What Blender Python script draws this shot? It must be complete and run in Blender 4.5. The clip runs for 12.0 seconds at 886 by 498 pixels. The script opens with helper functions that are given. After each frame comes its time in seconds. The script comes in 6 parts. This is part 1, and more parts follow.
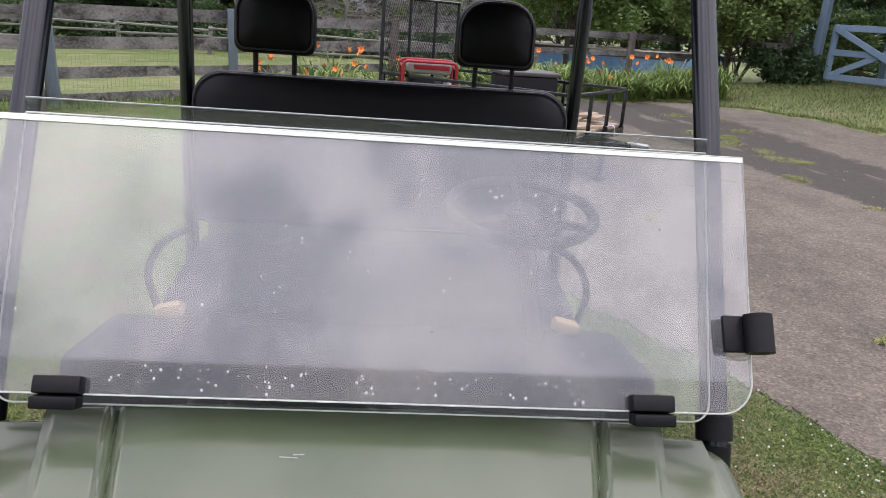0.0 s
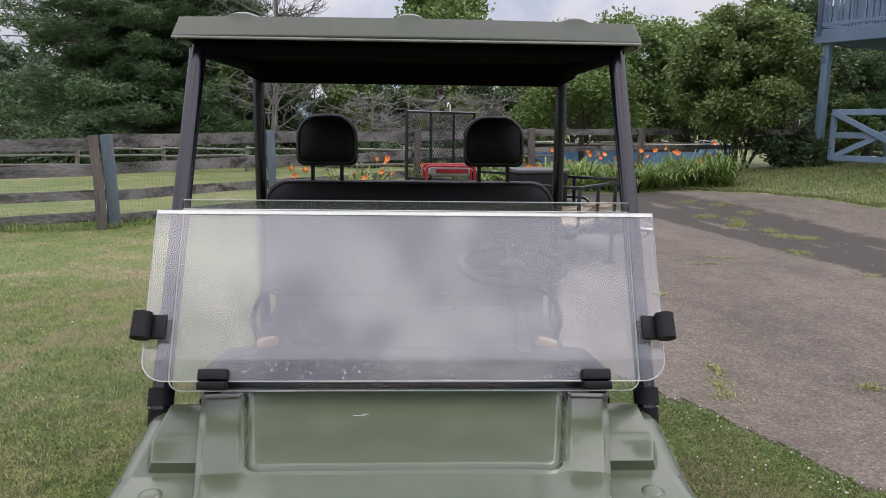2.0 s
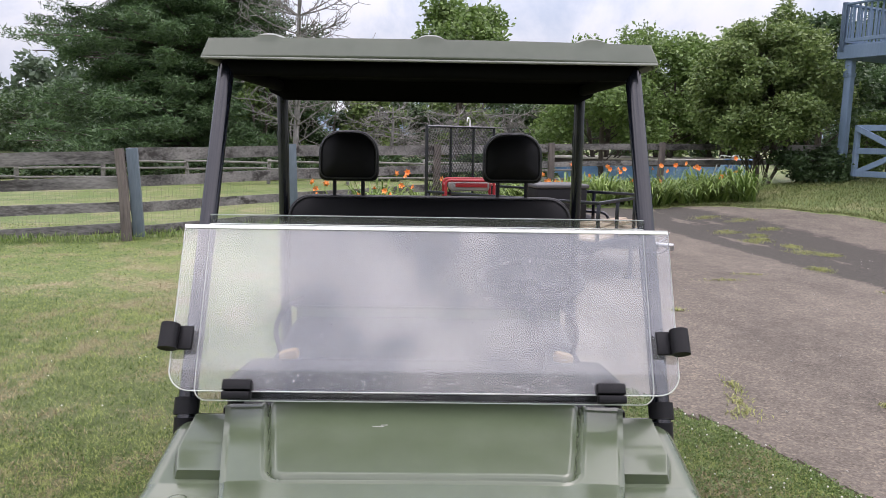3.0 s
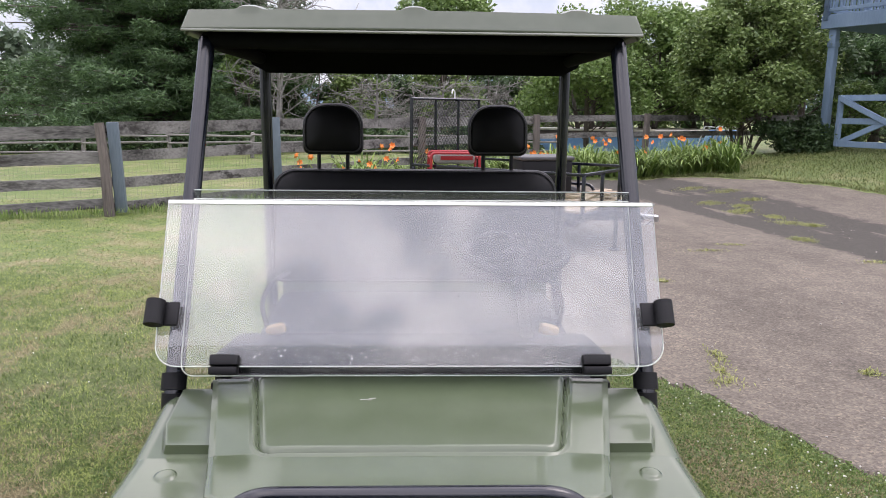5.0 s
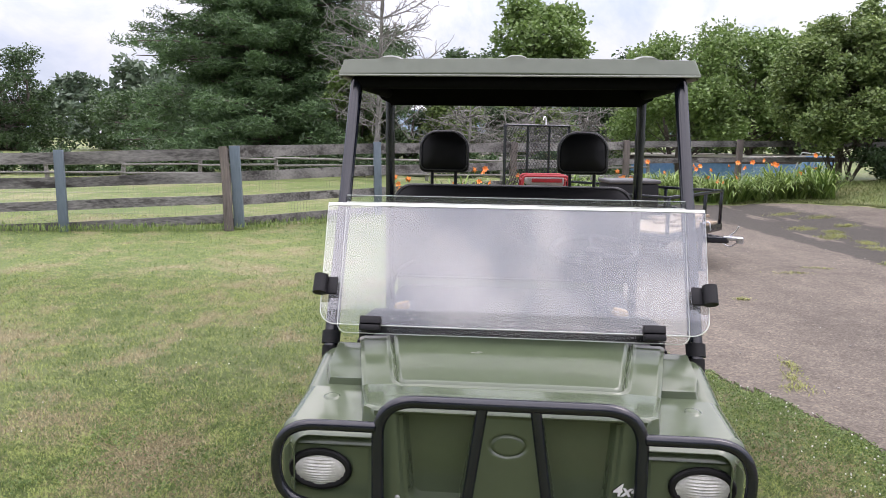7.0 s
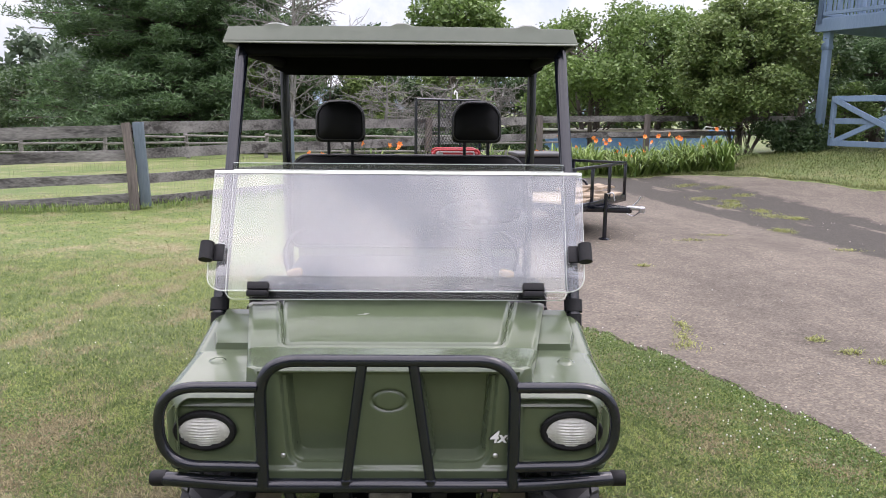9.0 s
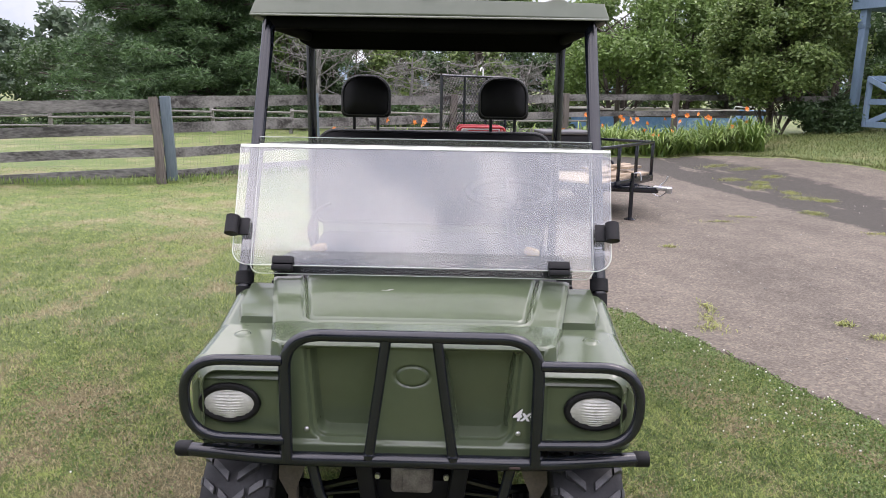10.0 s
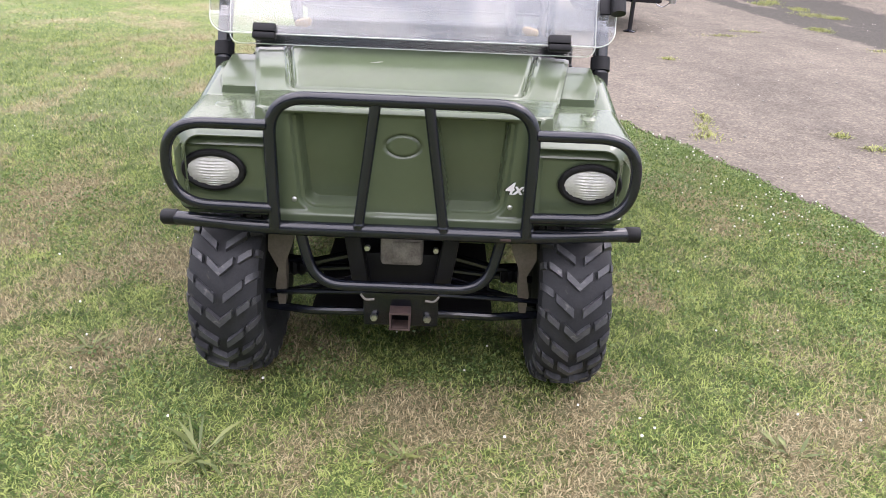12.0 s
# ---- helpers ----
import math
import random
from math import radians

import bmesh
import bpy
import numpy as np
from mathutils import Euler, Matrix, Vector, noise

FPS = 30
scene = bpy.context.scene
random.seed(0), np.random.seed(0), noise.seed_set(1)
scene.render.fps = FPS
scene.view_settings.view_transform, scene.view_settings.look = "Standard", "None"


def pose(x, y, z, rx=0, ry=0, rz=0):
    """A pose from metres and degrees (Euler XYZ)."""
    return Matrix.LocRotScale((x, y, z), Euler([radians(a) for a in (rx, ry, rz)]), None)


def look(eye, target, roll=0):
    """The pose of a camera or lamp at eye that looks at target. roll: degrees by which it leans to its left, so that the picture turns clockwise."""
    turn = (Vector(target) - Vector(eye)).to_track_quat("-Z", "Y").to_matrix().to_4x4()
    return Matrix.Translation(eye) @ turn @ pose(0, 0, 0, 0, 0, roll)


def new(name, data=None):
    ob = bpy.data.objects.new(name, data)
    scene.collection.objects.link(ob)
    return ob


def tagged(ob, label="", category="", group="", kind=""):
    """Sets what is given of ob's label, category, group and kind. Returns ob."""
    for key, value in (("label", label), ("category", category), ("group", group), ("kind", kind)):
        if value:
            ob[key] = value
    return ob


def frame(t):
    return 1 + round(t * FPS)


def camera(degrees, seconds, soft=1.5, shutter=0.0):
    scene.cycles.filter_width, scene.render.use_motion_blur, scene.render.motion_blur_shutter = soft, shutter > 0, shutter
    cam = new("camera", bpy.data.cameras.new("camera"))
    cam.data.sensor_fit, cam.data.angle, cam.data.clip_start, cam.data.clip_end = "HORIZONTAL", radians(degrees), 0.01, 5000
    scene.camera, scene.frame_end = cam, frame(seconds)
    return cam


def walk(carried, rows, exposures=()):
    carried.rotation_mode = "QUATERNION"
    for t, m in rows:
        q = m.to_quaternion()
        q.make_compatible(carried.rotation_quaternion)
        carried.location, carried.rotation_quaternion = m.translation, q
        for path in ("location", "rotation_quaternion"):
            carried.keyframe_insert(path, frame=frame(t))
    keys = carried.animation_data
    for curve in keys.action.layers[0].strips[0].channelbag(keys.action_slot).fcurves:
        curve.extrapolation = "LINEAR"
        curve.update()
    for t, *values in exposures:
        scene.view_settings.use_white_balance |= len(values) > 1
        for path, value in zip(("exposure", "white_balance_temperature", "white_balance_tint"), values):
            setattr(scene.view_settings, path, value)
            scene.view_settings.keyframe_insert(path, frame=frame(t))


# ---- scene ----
cam = camera(62.0, 12.0, 0.9)
PATH = [
    (0, (0.02, -0.692, 1.683), (0.172, 1.21, 1.084), 4.3),
    (0.5, (-0.086, -0.993, 1.673), (0.166, 0.925, 1.167), 3.7),
    (1, (-0.026, -1.212, 1.697), (0.074, 0.734, 1.247), 3.9),
    (1.5, (0.064, -1.35, 1.72), (0.136, 0.61, 1.327), 0.7),
    (2, (0.029, -1.392, 1.714), (0.091, 0.578, 1.378), 0.7),
    (2.5, (0.022, -1.426, 1.717), (0.04, 0.553, 1.422), 1.7),
    (3, (0.029, -1.438, 1.727), (0.039, 0.539, 1.426), 0.9),
    (3.2, (0.018, -1.432, 1.724), (0.04, 0.537, 1.371), 1.0),
    (4.8, (0.029, -1.437, 1.728), (0.066, 0.529, 1.361), 0.6),
    (5, (0.029, -1.438, 1.729), (0.078, 0.527, 1.356), 0.6),
    (5.5, (0.048, -1.532, 1.743), (-0.011, 0.44, 1.413), -0.4),
    (6, (0.03, -1.782, 1.726), (0.172, 0.193, 1.45), -0.2),
    (6.5, (-0.021, -1.976, 1.731), (-0.132, 0.0, 1.445), 0.3),
    (6.7, (-0.013, -2.02, 1.731), (-0.203, -0.053, 1.422), 0.7),
    (8.3, (0.095, -2.117, 1.717), (-0.022, -0.144, 1.406), 2.0),
    (8.5, (0.124, -2.122, 1.713), (0.079, -0.148, 1.399), 1.6),
    (9, (0.137, -2.127, 1.692), (0.155, -0.161, 1.326), 0.5),
    (9.5, (0.129, -2.124, 1.693), (0.138, -0.168, 1.277), 0.8),
    (10, (0.129, -2.11, 1.684), (0.086, -0.156, 1.259), 1.0),
    (10.5, (0.134, -2.115, 1.679), (0.05, -0.165, 1.244), 0.9),
    (11, (0.141, -2.109, 1.582), (0.092, -0.228, 0.906), 1.1),
    (11.5, (0.14, -2.105, 1.509), (0.125, -0.293, 0.664), 1.4),
    (12, (0.122, -2.083, 1.497), (0.126, -0.278, 0.635), 2.5),
]
EXPOSURES = [(0.0, -0.21, 6500, 22), (0.5, -0.58, 6500, 22), (1.0, -0.74, 6500, 22), (1.5, -0.66, 6500, 22), (2.0, -0.42, 6500, 22), (2.5, -0.16, 6500, 22), (5.5, 0.08, 6500, 22), (8.5, 0.22, 6500, 22), (9.5, 0.2, 6500, 22), (10.5, 0.2, 6500, 22), (11.0, 0.13, 6500, 22), (11.5, 0.3, 6500, 22), (12.0, 0.65, 6500, 22)]
walk(cam, [(t, look(eye, target, roll)) for t, eye, target, roll in PATH], EXPOSURES)

# ---- world, sun, exposure ----
scene.view_settings.exposure = 0.0
SUN_EL, SUN_AZ = radians(60), radians(72)
world = bpy.data.worlds.new("sky")
scene.world = world
world.use_nodes = True
wn, wl = world.node_tree.nodes, world.node_tree.links
sky = wn.new("ShaderNodeTexSky")
sky.sky_type, sky.sun_disc, sky.sun_elevation, sky.sun_rotation = "NISHITA", False, SUN_EL, SUN_AZ
sky.air_density, sky.dust_density = 1.2, 2.5
coord = wn.new("ShaderNodeTexCoord")
cloud_noise = wn.new("ShaderNodeTexNoise")
cloud_noise.inputs["Scale"].default_value = 4.2
cloud_noise.inputs["Detail"].default_value = 7
cloud_noise.inputs["Roughness"].default_value = 0.58
cloud_noise.inputs["Distortion"].default_value = 0.4
wl.new(coord.outputs["Generated"], cloud_noise.inputs["Vector"])
cover = wn.new("ShaderNodeValToRGB")
cover.color_ramp.elements[0].position, cover.color_ramp.elements[0].color = 0.3, (0.65, 0.65, 0.65, 1)
cover.color_ramp.elements[1].position, cover.color_ramp.elements[1].color = 0.52, (1, 1, 1, 1)
wl.new(cloud_noise.outputs["Fac"], cover.inputs["Fac"])
tone = wn.new("ShaderNodeValToRGB")
tone.color_ramp.elements[0].position, tone.color_ramp.elements[0].color = 0.4, (7.4, 7.9, 9.2, 1)
tone.color_ramp.elements[1].position, tone.color_ramp.elements[1].color = 0.6, (17.5, 17.4, 17.6, 1)
wl.new(cloud_noise.outputs["Fac"], tone.inputs["Fac"])
blend = wn.new("ShaderNodeMix")
blend.data_type = "RGBA"
wl.new(cover.outputs["Color"], blend.inputs["Factor"])
wl.new(sky.outputs["Color"], blend.inputs["A"])
# towards the horizon the cloud is an even, pale sheet
split = wn.new("ShaderNodeSeparateXYZ")
wl.new(coord.outputs["Generated"], split.inputs["Vector"])
even = wn.new("ShaderNodeMapRange")
even.inputs["From Min"].default_value, even.inputs["From Max"].default_value = 0.28, 0.5
wl.new(split.outputs["Z"], even.inputs["Value"])
low_tone = wn.new("ShaderNodeValToRGB")
low_tone.color_ramp.elements[0].position, low_tone.color_ramp.elements[0].color = 0.36, (6.6, 8.0, 9.9, 1)
low_tone.color_ramp.elements[1].position, low_tone.color_ramp.elements[1].color = 0.56, (9.6, 10.2, 10.7, 1)
wl.new(cloud_noise.outputs["Fac"], low_tone.inputs["Fac"])
layer = wn.new("ShaderNodeMix")
layer.data_type = "RGBA"
wl.new(even.outputs["Result"], layer.inputs["Factor"])
wl.new(low_tone.outputs["Color"], layer.inputs["A"])
wl.new(tone.outputs["Color"], layer.inputs["B"])
wl.new(layer.outputs["Result"], blend.inputs["B"])
# an overcast sky is brightest overhead
lift = wn.new("ShaderNodeMapRange")
lift.inputs["From Min"].default_value, lift.inputs["From Max"].default_value = 0.1, 0.85
lift.inputs["To Min"].default_value, lift.inputs["To Max"].default_value = 0.88, 2.45
wl.new(split.outputs["Z"], lift.inputs["Value"])
bright = wn.new("ShaderNodeVectorMath")
bright.operation = "SCALE"
wl.new(blend.outputs["Result"], bright.inputs[0])
wl.new(lift.outputs["Result"], bright.inputs["Scale"])
wl.new(bright.outputs["Vector"], wn["Background"].inputs["Color"])
wn["Background"].inputs["Strength"].default_value = 0.1

sun = new("sun", bpy.data.lights.new("sun", "SUN"))
sun.data.energy, sun.data.angle, sun.data.color = 0.95, radians(25), (1.0, 0.96, 0.9)
sun.rotation_euler = Vector((math.cos(SUN_EL) * math.sin(SUN_AZ), math.cos(SUN_EL) * math.cos(SUN_AZ), math.sin(SUN_EL))).to_track_quat("Z", "Y").to_euler()


# ---- materials ----
def ramp_node(nt, stops):
    r = nt.nodes.new("ShaderNodeValToRGB")
    el = r.color_ramp.elements
    while len(el) < len(stops):
        el.new(0.5)
    for e, (p, c) in zip(el, stops):
        e.position, e.color = p, (*c, 1)
    return r


def noise_node(nt, vec, scale, detail=4, rough=0.55):
    n = nt.nodes.new("ShaderNodeTexNoise")
    n.inputs["Scale"].default_value, n.inputs["Detail"].default_value, n.inputs["Roughness"].default_value = scale, detail, rough
    nt.links.new(vec, n.inputs["Vector"])
    return n


def math_node(nt, op, a, b):
    m = nt.nodes.new("ShaderNodeMath")
    m.operation = op
    for k, v in enumerate((a, b)):
        if isinstance(v, (int, float)):
            m.inputs[k].default_value = v
        else:
            nt.links.new(v, m.inputs[k])
    return m.outputs[0]


def mix_node(nt, f, a, b, mode="MIX"):
    m = nt.nodes.new("ShaderNodeMix")
    m.data_type, m.blend_type = "RGBA", mode
    for key, v in (("Factor", f), ("A", a), ("B", b)):
        sock = [s for s in m.inputs if s.name == key and (s.type == "RGBA" or key == "Factor" and s.type == "VALUE")][0]
        if isinstance(v, (int, float)):
            sock.default_value = v
        elif isinstance(v, tuple):
            sock.default_value = (*v, 1)
        else:
            nt.links.new(v, sock)
    return [s for s in m.outputs if s.type == "RGBA"][0]


def surface(name, dark, light, rough=0.6, metal=0.0, big=3.0, fine=60.0, bump=0.1, dist=0.004, stain=None, stain_at=0.62, stretch=(1, 1, 1), per="", spread=0.25, coat=0.0, spec=0.5):
    """A solid with colour varied at two scales, stains, and fine relief, in metres of the object's own space."""
    m = bpy.data.materials.new(name)
    m.use_nodes = True
    nt = m.node_tree
    b = nt.nodes["Principled BSDF"]
    tc = nt.nodes.new("ShaderNodeTexCoord")
    mp = nt.nodes.new("ShaderNodeMapping")
    mp.inputs["Scale"].default_value = stretch
    nt.links.new(tc.outputs["Object"], mp.inputs["Vector"])
    v = mp.outputs["Vector"]
    n1, n2 = noise_node(nt, v, big), noise_node(nt, v, fine, 3)
    f = math_node(nt, "ADD", math_node(nt, "MULTIPLY", n1.outputs["Fac"], 0.6), math_node(nt, "MULTIPLY", n2.outputs["Fac"], 0.4))
    r = ramp_node(nt, [(0.35, dark), (0.65, light)])
    nt.links.new(f, r.inputs["Fac"])
    c = r.outputs["Color"]
    if stain:
        n3 = noise_node(nt, v, big * 1.7, 6, 0.65)
        sr = ramp_node(nt, [(stain_at, (0, 0, 0)), (min(stain_at + 0.1, 1), (1, 1, 1))])
        nt.links.new(n3.outputs["Fac"], sr.inputs["Fac"])
        c = mix_node(nt, sr.outputs["Color"], c, stain)
    if per:
        src = nt.nodes.new("ShaderNodeObjectInfo" if per == "object" else "ShaderNodeNewGeometry")
        rnd = src.outputs["Random" if per == "object" else "Random Per Island"]
        hsv = nt.nodes.new("ShaderNodeHueSaturation")
        nt.links.new(c, hsv.inputs["Color"])
        nt.links.new(math_node(nt, "ADD", math_node(nt, "MULTIPLY", rnd, 2 * spread), 1 - spread), hsv.inputs["Value"])
        c = hsv.outputs["Color"]
    nt.links.new(c, b.inputs["Base Color"])
    rr = math_node(nt, "ADD", math_node(nt, "MULTIPLY", n2.outputs["Fac"], 0.2), rough - 0.1)
    nt.links.new(rr, b.inputs["Roughness"])
    b.inputs["Metallic"].default_value = metal
    b.inputs["Coat Weight"].default_value = coat
    b.inputs["Specular IOR Level"].default_value = spec
    if bump:
        bp = nt.nodes.new("ShaderNodeBump")
        bp.inputs["Strength"].default_value, bp.inputs["Distance"].default_value = bump, dist
        nt.links.new(n2.outputs["Fac"], bp.inputs["Height"])
        nt.links.new(bp.outputs["Normal"], b.inputs["Normal"])
    return m


M_GREEN = surface("olive_plastic", (0.066, 0.086, 0.049), (0.077, 0.1, 0.058), 0.2, big=5, fine=12, bump=0.0, coat=0.3)
M_ROOF = surface("faded_olive_plastic", (0.07, 0.086, 0.056), (0.088, 0.104, 0.072), 0.34, big=3, fine=18, bump=0.0, stain=(0.11, 0.122, 0.095), stain_at=0.66, coat=0.1)
M_LIP = surface("rubbed_olive_plastic", (0.15, 0.165, 0.13), (0.26, 0.275, 0.24), 0.5, big=6, fine=40, stretch=(0.3, 1, 1), bump=0.0)
# near-black liner; on roof rails and underbody it also paints the shade
M_LINER_SHADE = surface("matt_black_liner_shade", (0.004, 0.004, 0.004), (0.007, 0.007, 0.007), 0.95, spec=0.1)
M_BLACK = surface("black_powder_coat", (0.0035, 0.0048, 0.0085), (0.006, 0.0075, 0.013), 0.2, big=9, fine=5, bump=0.0, stain=(0.02, 0.021, 0.024), stain_at=0.8, spec=0.6)
M_VINYL = surface("black_vinyl", (0.004, 0.004, 0.005), (0.008, 0.008, 0.01), 0.5, big=8, fine=420, bump=0.15, dist=0.0008, spec=0.25)
M_PIPING = surface("vinyl_piping", (0.02, 0.02, 0.022), (0.035, 0.035, 0.038), 0.45)
# lugs are painted lighter than the grooves, for light on their tops
M_RUBBER = surface("tyre_rubber", (0.013, 0.0135, 0.0155), (0.027, 0.028, 0.031), 0.6, big=14, fine=160, bump=0.35, dist=0.002, stain=(0.07, 0.067, 0.06), stain_at=0.64, spec=0.3)
M_TREAD = surface("worn_lit_tread_rubber", (0.03, 0.031, 0.035), (0.06, 0.061, 0.067), 0.4, big=20, fine=200, bump=0.4, dist=0.002, stain=(0.12, 0.118, 0.115), stain_at=0.58, spec=0.45)
M_DARK = surface("dark_plastic", (0.004, 0.004, 0.005), (0.009, 0.009, 0.01), 0.5, big=6, fine=200, bump=0.1, dist=0.001, spec=0.25)
M_MUD = surface("dusty_tan_plastic", (0.085, 0.072, 0.057), (0.15, 0.128, 0.102), 0.85, big=12, fine=120, bump=0.3, dist=0.002)
M_STEEL = surface("dull_steel", (0.25, 0.25, 0.25), (0.42, 0.42, 0.43), 0.45, metal=0.9, big=20, fine=200)
M_ZINC = surface("zinc_plate", (0.4, 0.4, 0.41), (0.62, 0.62, 0.64), 0.3, metal=0.95, big=25, fine=200)
M_RUST = surface("rusty_steel", (0.035, 0.023, 0.02), (0.075, 0.045, 0.039), 0.8, big=30, fine=200, bump=0.3)
M_CAST = surface("cast_aluminium", (0.09, 0.08, 0.07), (0.2, 0.185, 0.165), 0.65, metal=0.3, big=25, fine=180, bump=0.3)
M_LENS = surface("lamp_lens", (0.36, 0.36, 0.33), (0.5, 0.5, 0.46), 0.14, big=20, fine=90, bump=0.0, coat=0.6)
M_WHITE = surface("white_decal", (0.72, 0.72, 0.72), (0.82, 0.82, 0.82), 0.4)
M_TAN = surface("tan_foam_pad", (0.5, 0.34, 0.18), (0.62, 0.44, 0.25), 0.8)
M_BLUEWOOD = surface("blue_grey_painted_wood", (0.105, 0.165, 0.235), (0.155, 0.225, 0.305), 0.72, big=2.2, fine=45, stretch=(1, 1, 0.15), bump=0.3, dist=0.003, stain=(0.2, 0.235, 0.265), stain_at=0.62, per="object", spread=0.1)
M_SLATEPOST = surface("slate_blue_weathered_post", (0.07, 0.098, 0.12), (0.125, 0.158, 0.185), 0.8, big=3, fine=45, stretch=(1, 1, 0.15), bump=0.4, dist=0.003, stain=(0.16, 0.17, 0.175), stain_at=0.6)
M_GREYWOOD = surface("weathered_grey_wood", (0.03, 0.028, 0.027), (0.26, 0.25, 0.238), 0.88, big=3.0, fine=38, stretch=(0.16, 1, 1), bump=0.6, dist=0.004, stain=(0.04, 0.036, 0.033), stain_at=0.55, per="object", spread=0.25)
M_POSTWOOD = surface("weathered_post_wood", (0.05, 0.043, 0.038), (0.14, 0.12, 0.107), 0.9, big=4, fine=40, stretch=(1, 1, 0.12), bump=0.7, dist=0.005, stain=(0.05, 0.043, 0.038), stain_at=0.6, per="object", spread=0.2)
M_PLANK = surface("sawn_pine", (0.26, 0.2, 0.135), (0.45, 0.36, 0.26), 0.8, big=5, fine=60, stretch=(0.2, 1, 1), bump=0.3, per="object", spread=0.2)
M_RED = surface("red_paint", (0.25, 0.012, 0.016), (0.34, 0.02, 0.025), 0.35)
M_GREYTANK = surface("grey_enamel", (0.2, 0.2, 0.19), (0.32, 0.32, 0.3), 0.5)
M_LID = surface("grey_plastic_lid", (0.045, 0.046, 0.048), (0.075, 0.076, 0.078), 0.55)
M_WIRE = surface("galvanised_wire", (0.14, 0.14, 0.13), (0.22, 0.22, 0.21), 0.5, metal=0.6)
M_BARK = surface("bark", (0.06, 0.048, 0.04), (0.13, 0.11, 0.095), 0.95, big=6, fine=40, stretch=(1, 1, 0.3), bump=0.8, dist=0.02)
M_DEADWOOD = surface("grey_dead_branches", (0.13, 0.126, 0.113), (0.25, 0.242, 0.222), 0.95, big=4, fine=40)
M_POOL = surface("blue_pool_cover", (0.12, 0.26, 0.46), (0.2, 0.36, 0.58), 0.35, big=1.5, fine=12, bump=0.4, dist=0.02, stain=(0.55, 0.62, 0.7), stain_at=0.58)
M_CREAM = surface("cream_plastic_rim", (0.5, 0.47, 0.4), (0.66, 0.63, 0.55), 0.5, big=3, fine=40)
M_RIMSHADE = surface("pool_wall_rim_shade", (0.05, 0.04, 0.034), (0.09, 0.075, 0.062), 0.7, big=3, fine=30)
M_ORANGE = surface("orange_petals", (0.8, 0.2, 0.035), (0.92, 0.34, 0.08), 0.6, per="island", spread=0.2)
M_CLOVERW = surface("white_clover_heads", (0.6, 0.6, 0.55), (0.78, 0.77, 0.72), 0.8)
M_STONE = surface("grey_stone", (0.2, 0.19, 0.17), (0.36, 0.34, 0.3), 0.9, big=8, fine=60, bump=0.5)


def foliage(name, dark, light, spread=0.35, trans=0.25, rough=0.5):
    m = bpy.data.materials.new(name)
    m.use_nodes = True
    nt = m.node_tree
    b = nt.nodes["Principled BSDF"]
    g = nt.nodes.new("ShaderNodeNewGeometry")
    tc = nt.nodes.new("ShaderNodeTexCoord")
    n = noise_node(nt, tc.outputs["Object"], 0.9, 3)
    f = math_node(nt, "ADD", math_node(nt, "MULTIPLY", g.outputs["Random Per Island"], 0.6), math_node(nt, "MULTIPLY", n.outputs["Fac"], 0.5))
    r = ramp_node(nt, [(0.15, dark), (0.9, light)])
    nt.links.new(f, r.inputs["Fac"])
    nt.links.new(r.outputs["Color"], b.inputs["Base Color"])
    b.inputs["Roughness"].default_value = rough
    tr = nt.nodes.new("ShaderNodeBsdfTranslucent")
    nt.links.new(r.outputs["Color"], tr.inputs["Color"])
    mx = nt.nodes.new("ShaderNodeMixShader")
    mx.inputs[0].default_value = trans
    nt.links.new(b.outputs[0], mx.inputs[1])
    nt.links.new(tr.outputs[0], mx.inputs[2])
    nt.links.new(mx.outputs[0], nt.nodes["Material Output"].inputs["Surface"])
    return m


M_LEAF = foliage("shrub_leaves", (0.055, 0.105, 0.024), (0.23, 0.31, 0.1), trans=0.3)
M_BANK = foliage("bank_grass", (0.04, 0.07, 0.016), (0.21, 0.235, 0.075))
M_LEAF2 = foliage("light_tree_leaves", (0.07, 0.13, 0.028), (0.21, 0.31, 0.09), trans=0.3)
M_WEED = foliage("yellow_green_weeds", (0.13, 0.17, 0.035), (0.36, 0.37, 0.12))
M_LEAFDARK = foliage("dark_wood_leaves", (0.022, 0.052, 0.018), (0.08, 0.135, 0.048))
M_NEEDLE = foliage("pine_needles", (0.024, 0.06, 0.022), (0.125, 0.215, 0.08))
# distance haze is mixed into the colour of these leaves
M_FARLEAF = foliage("haze_tinted_far_leaves", (0.07, 0.11, 0.07), (0.13, 0.18, 0.11))
M_LILYLEAF = foliage("daylily_leaves", (0.055, 0.12, 0.02), (0.27, 0.37, 0.095))


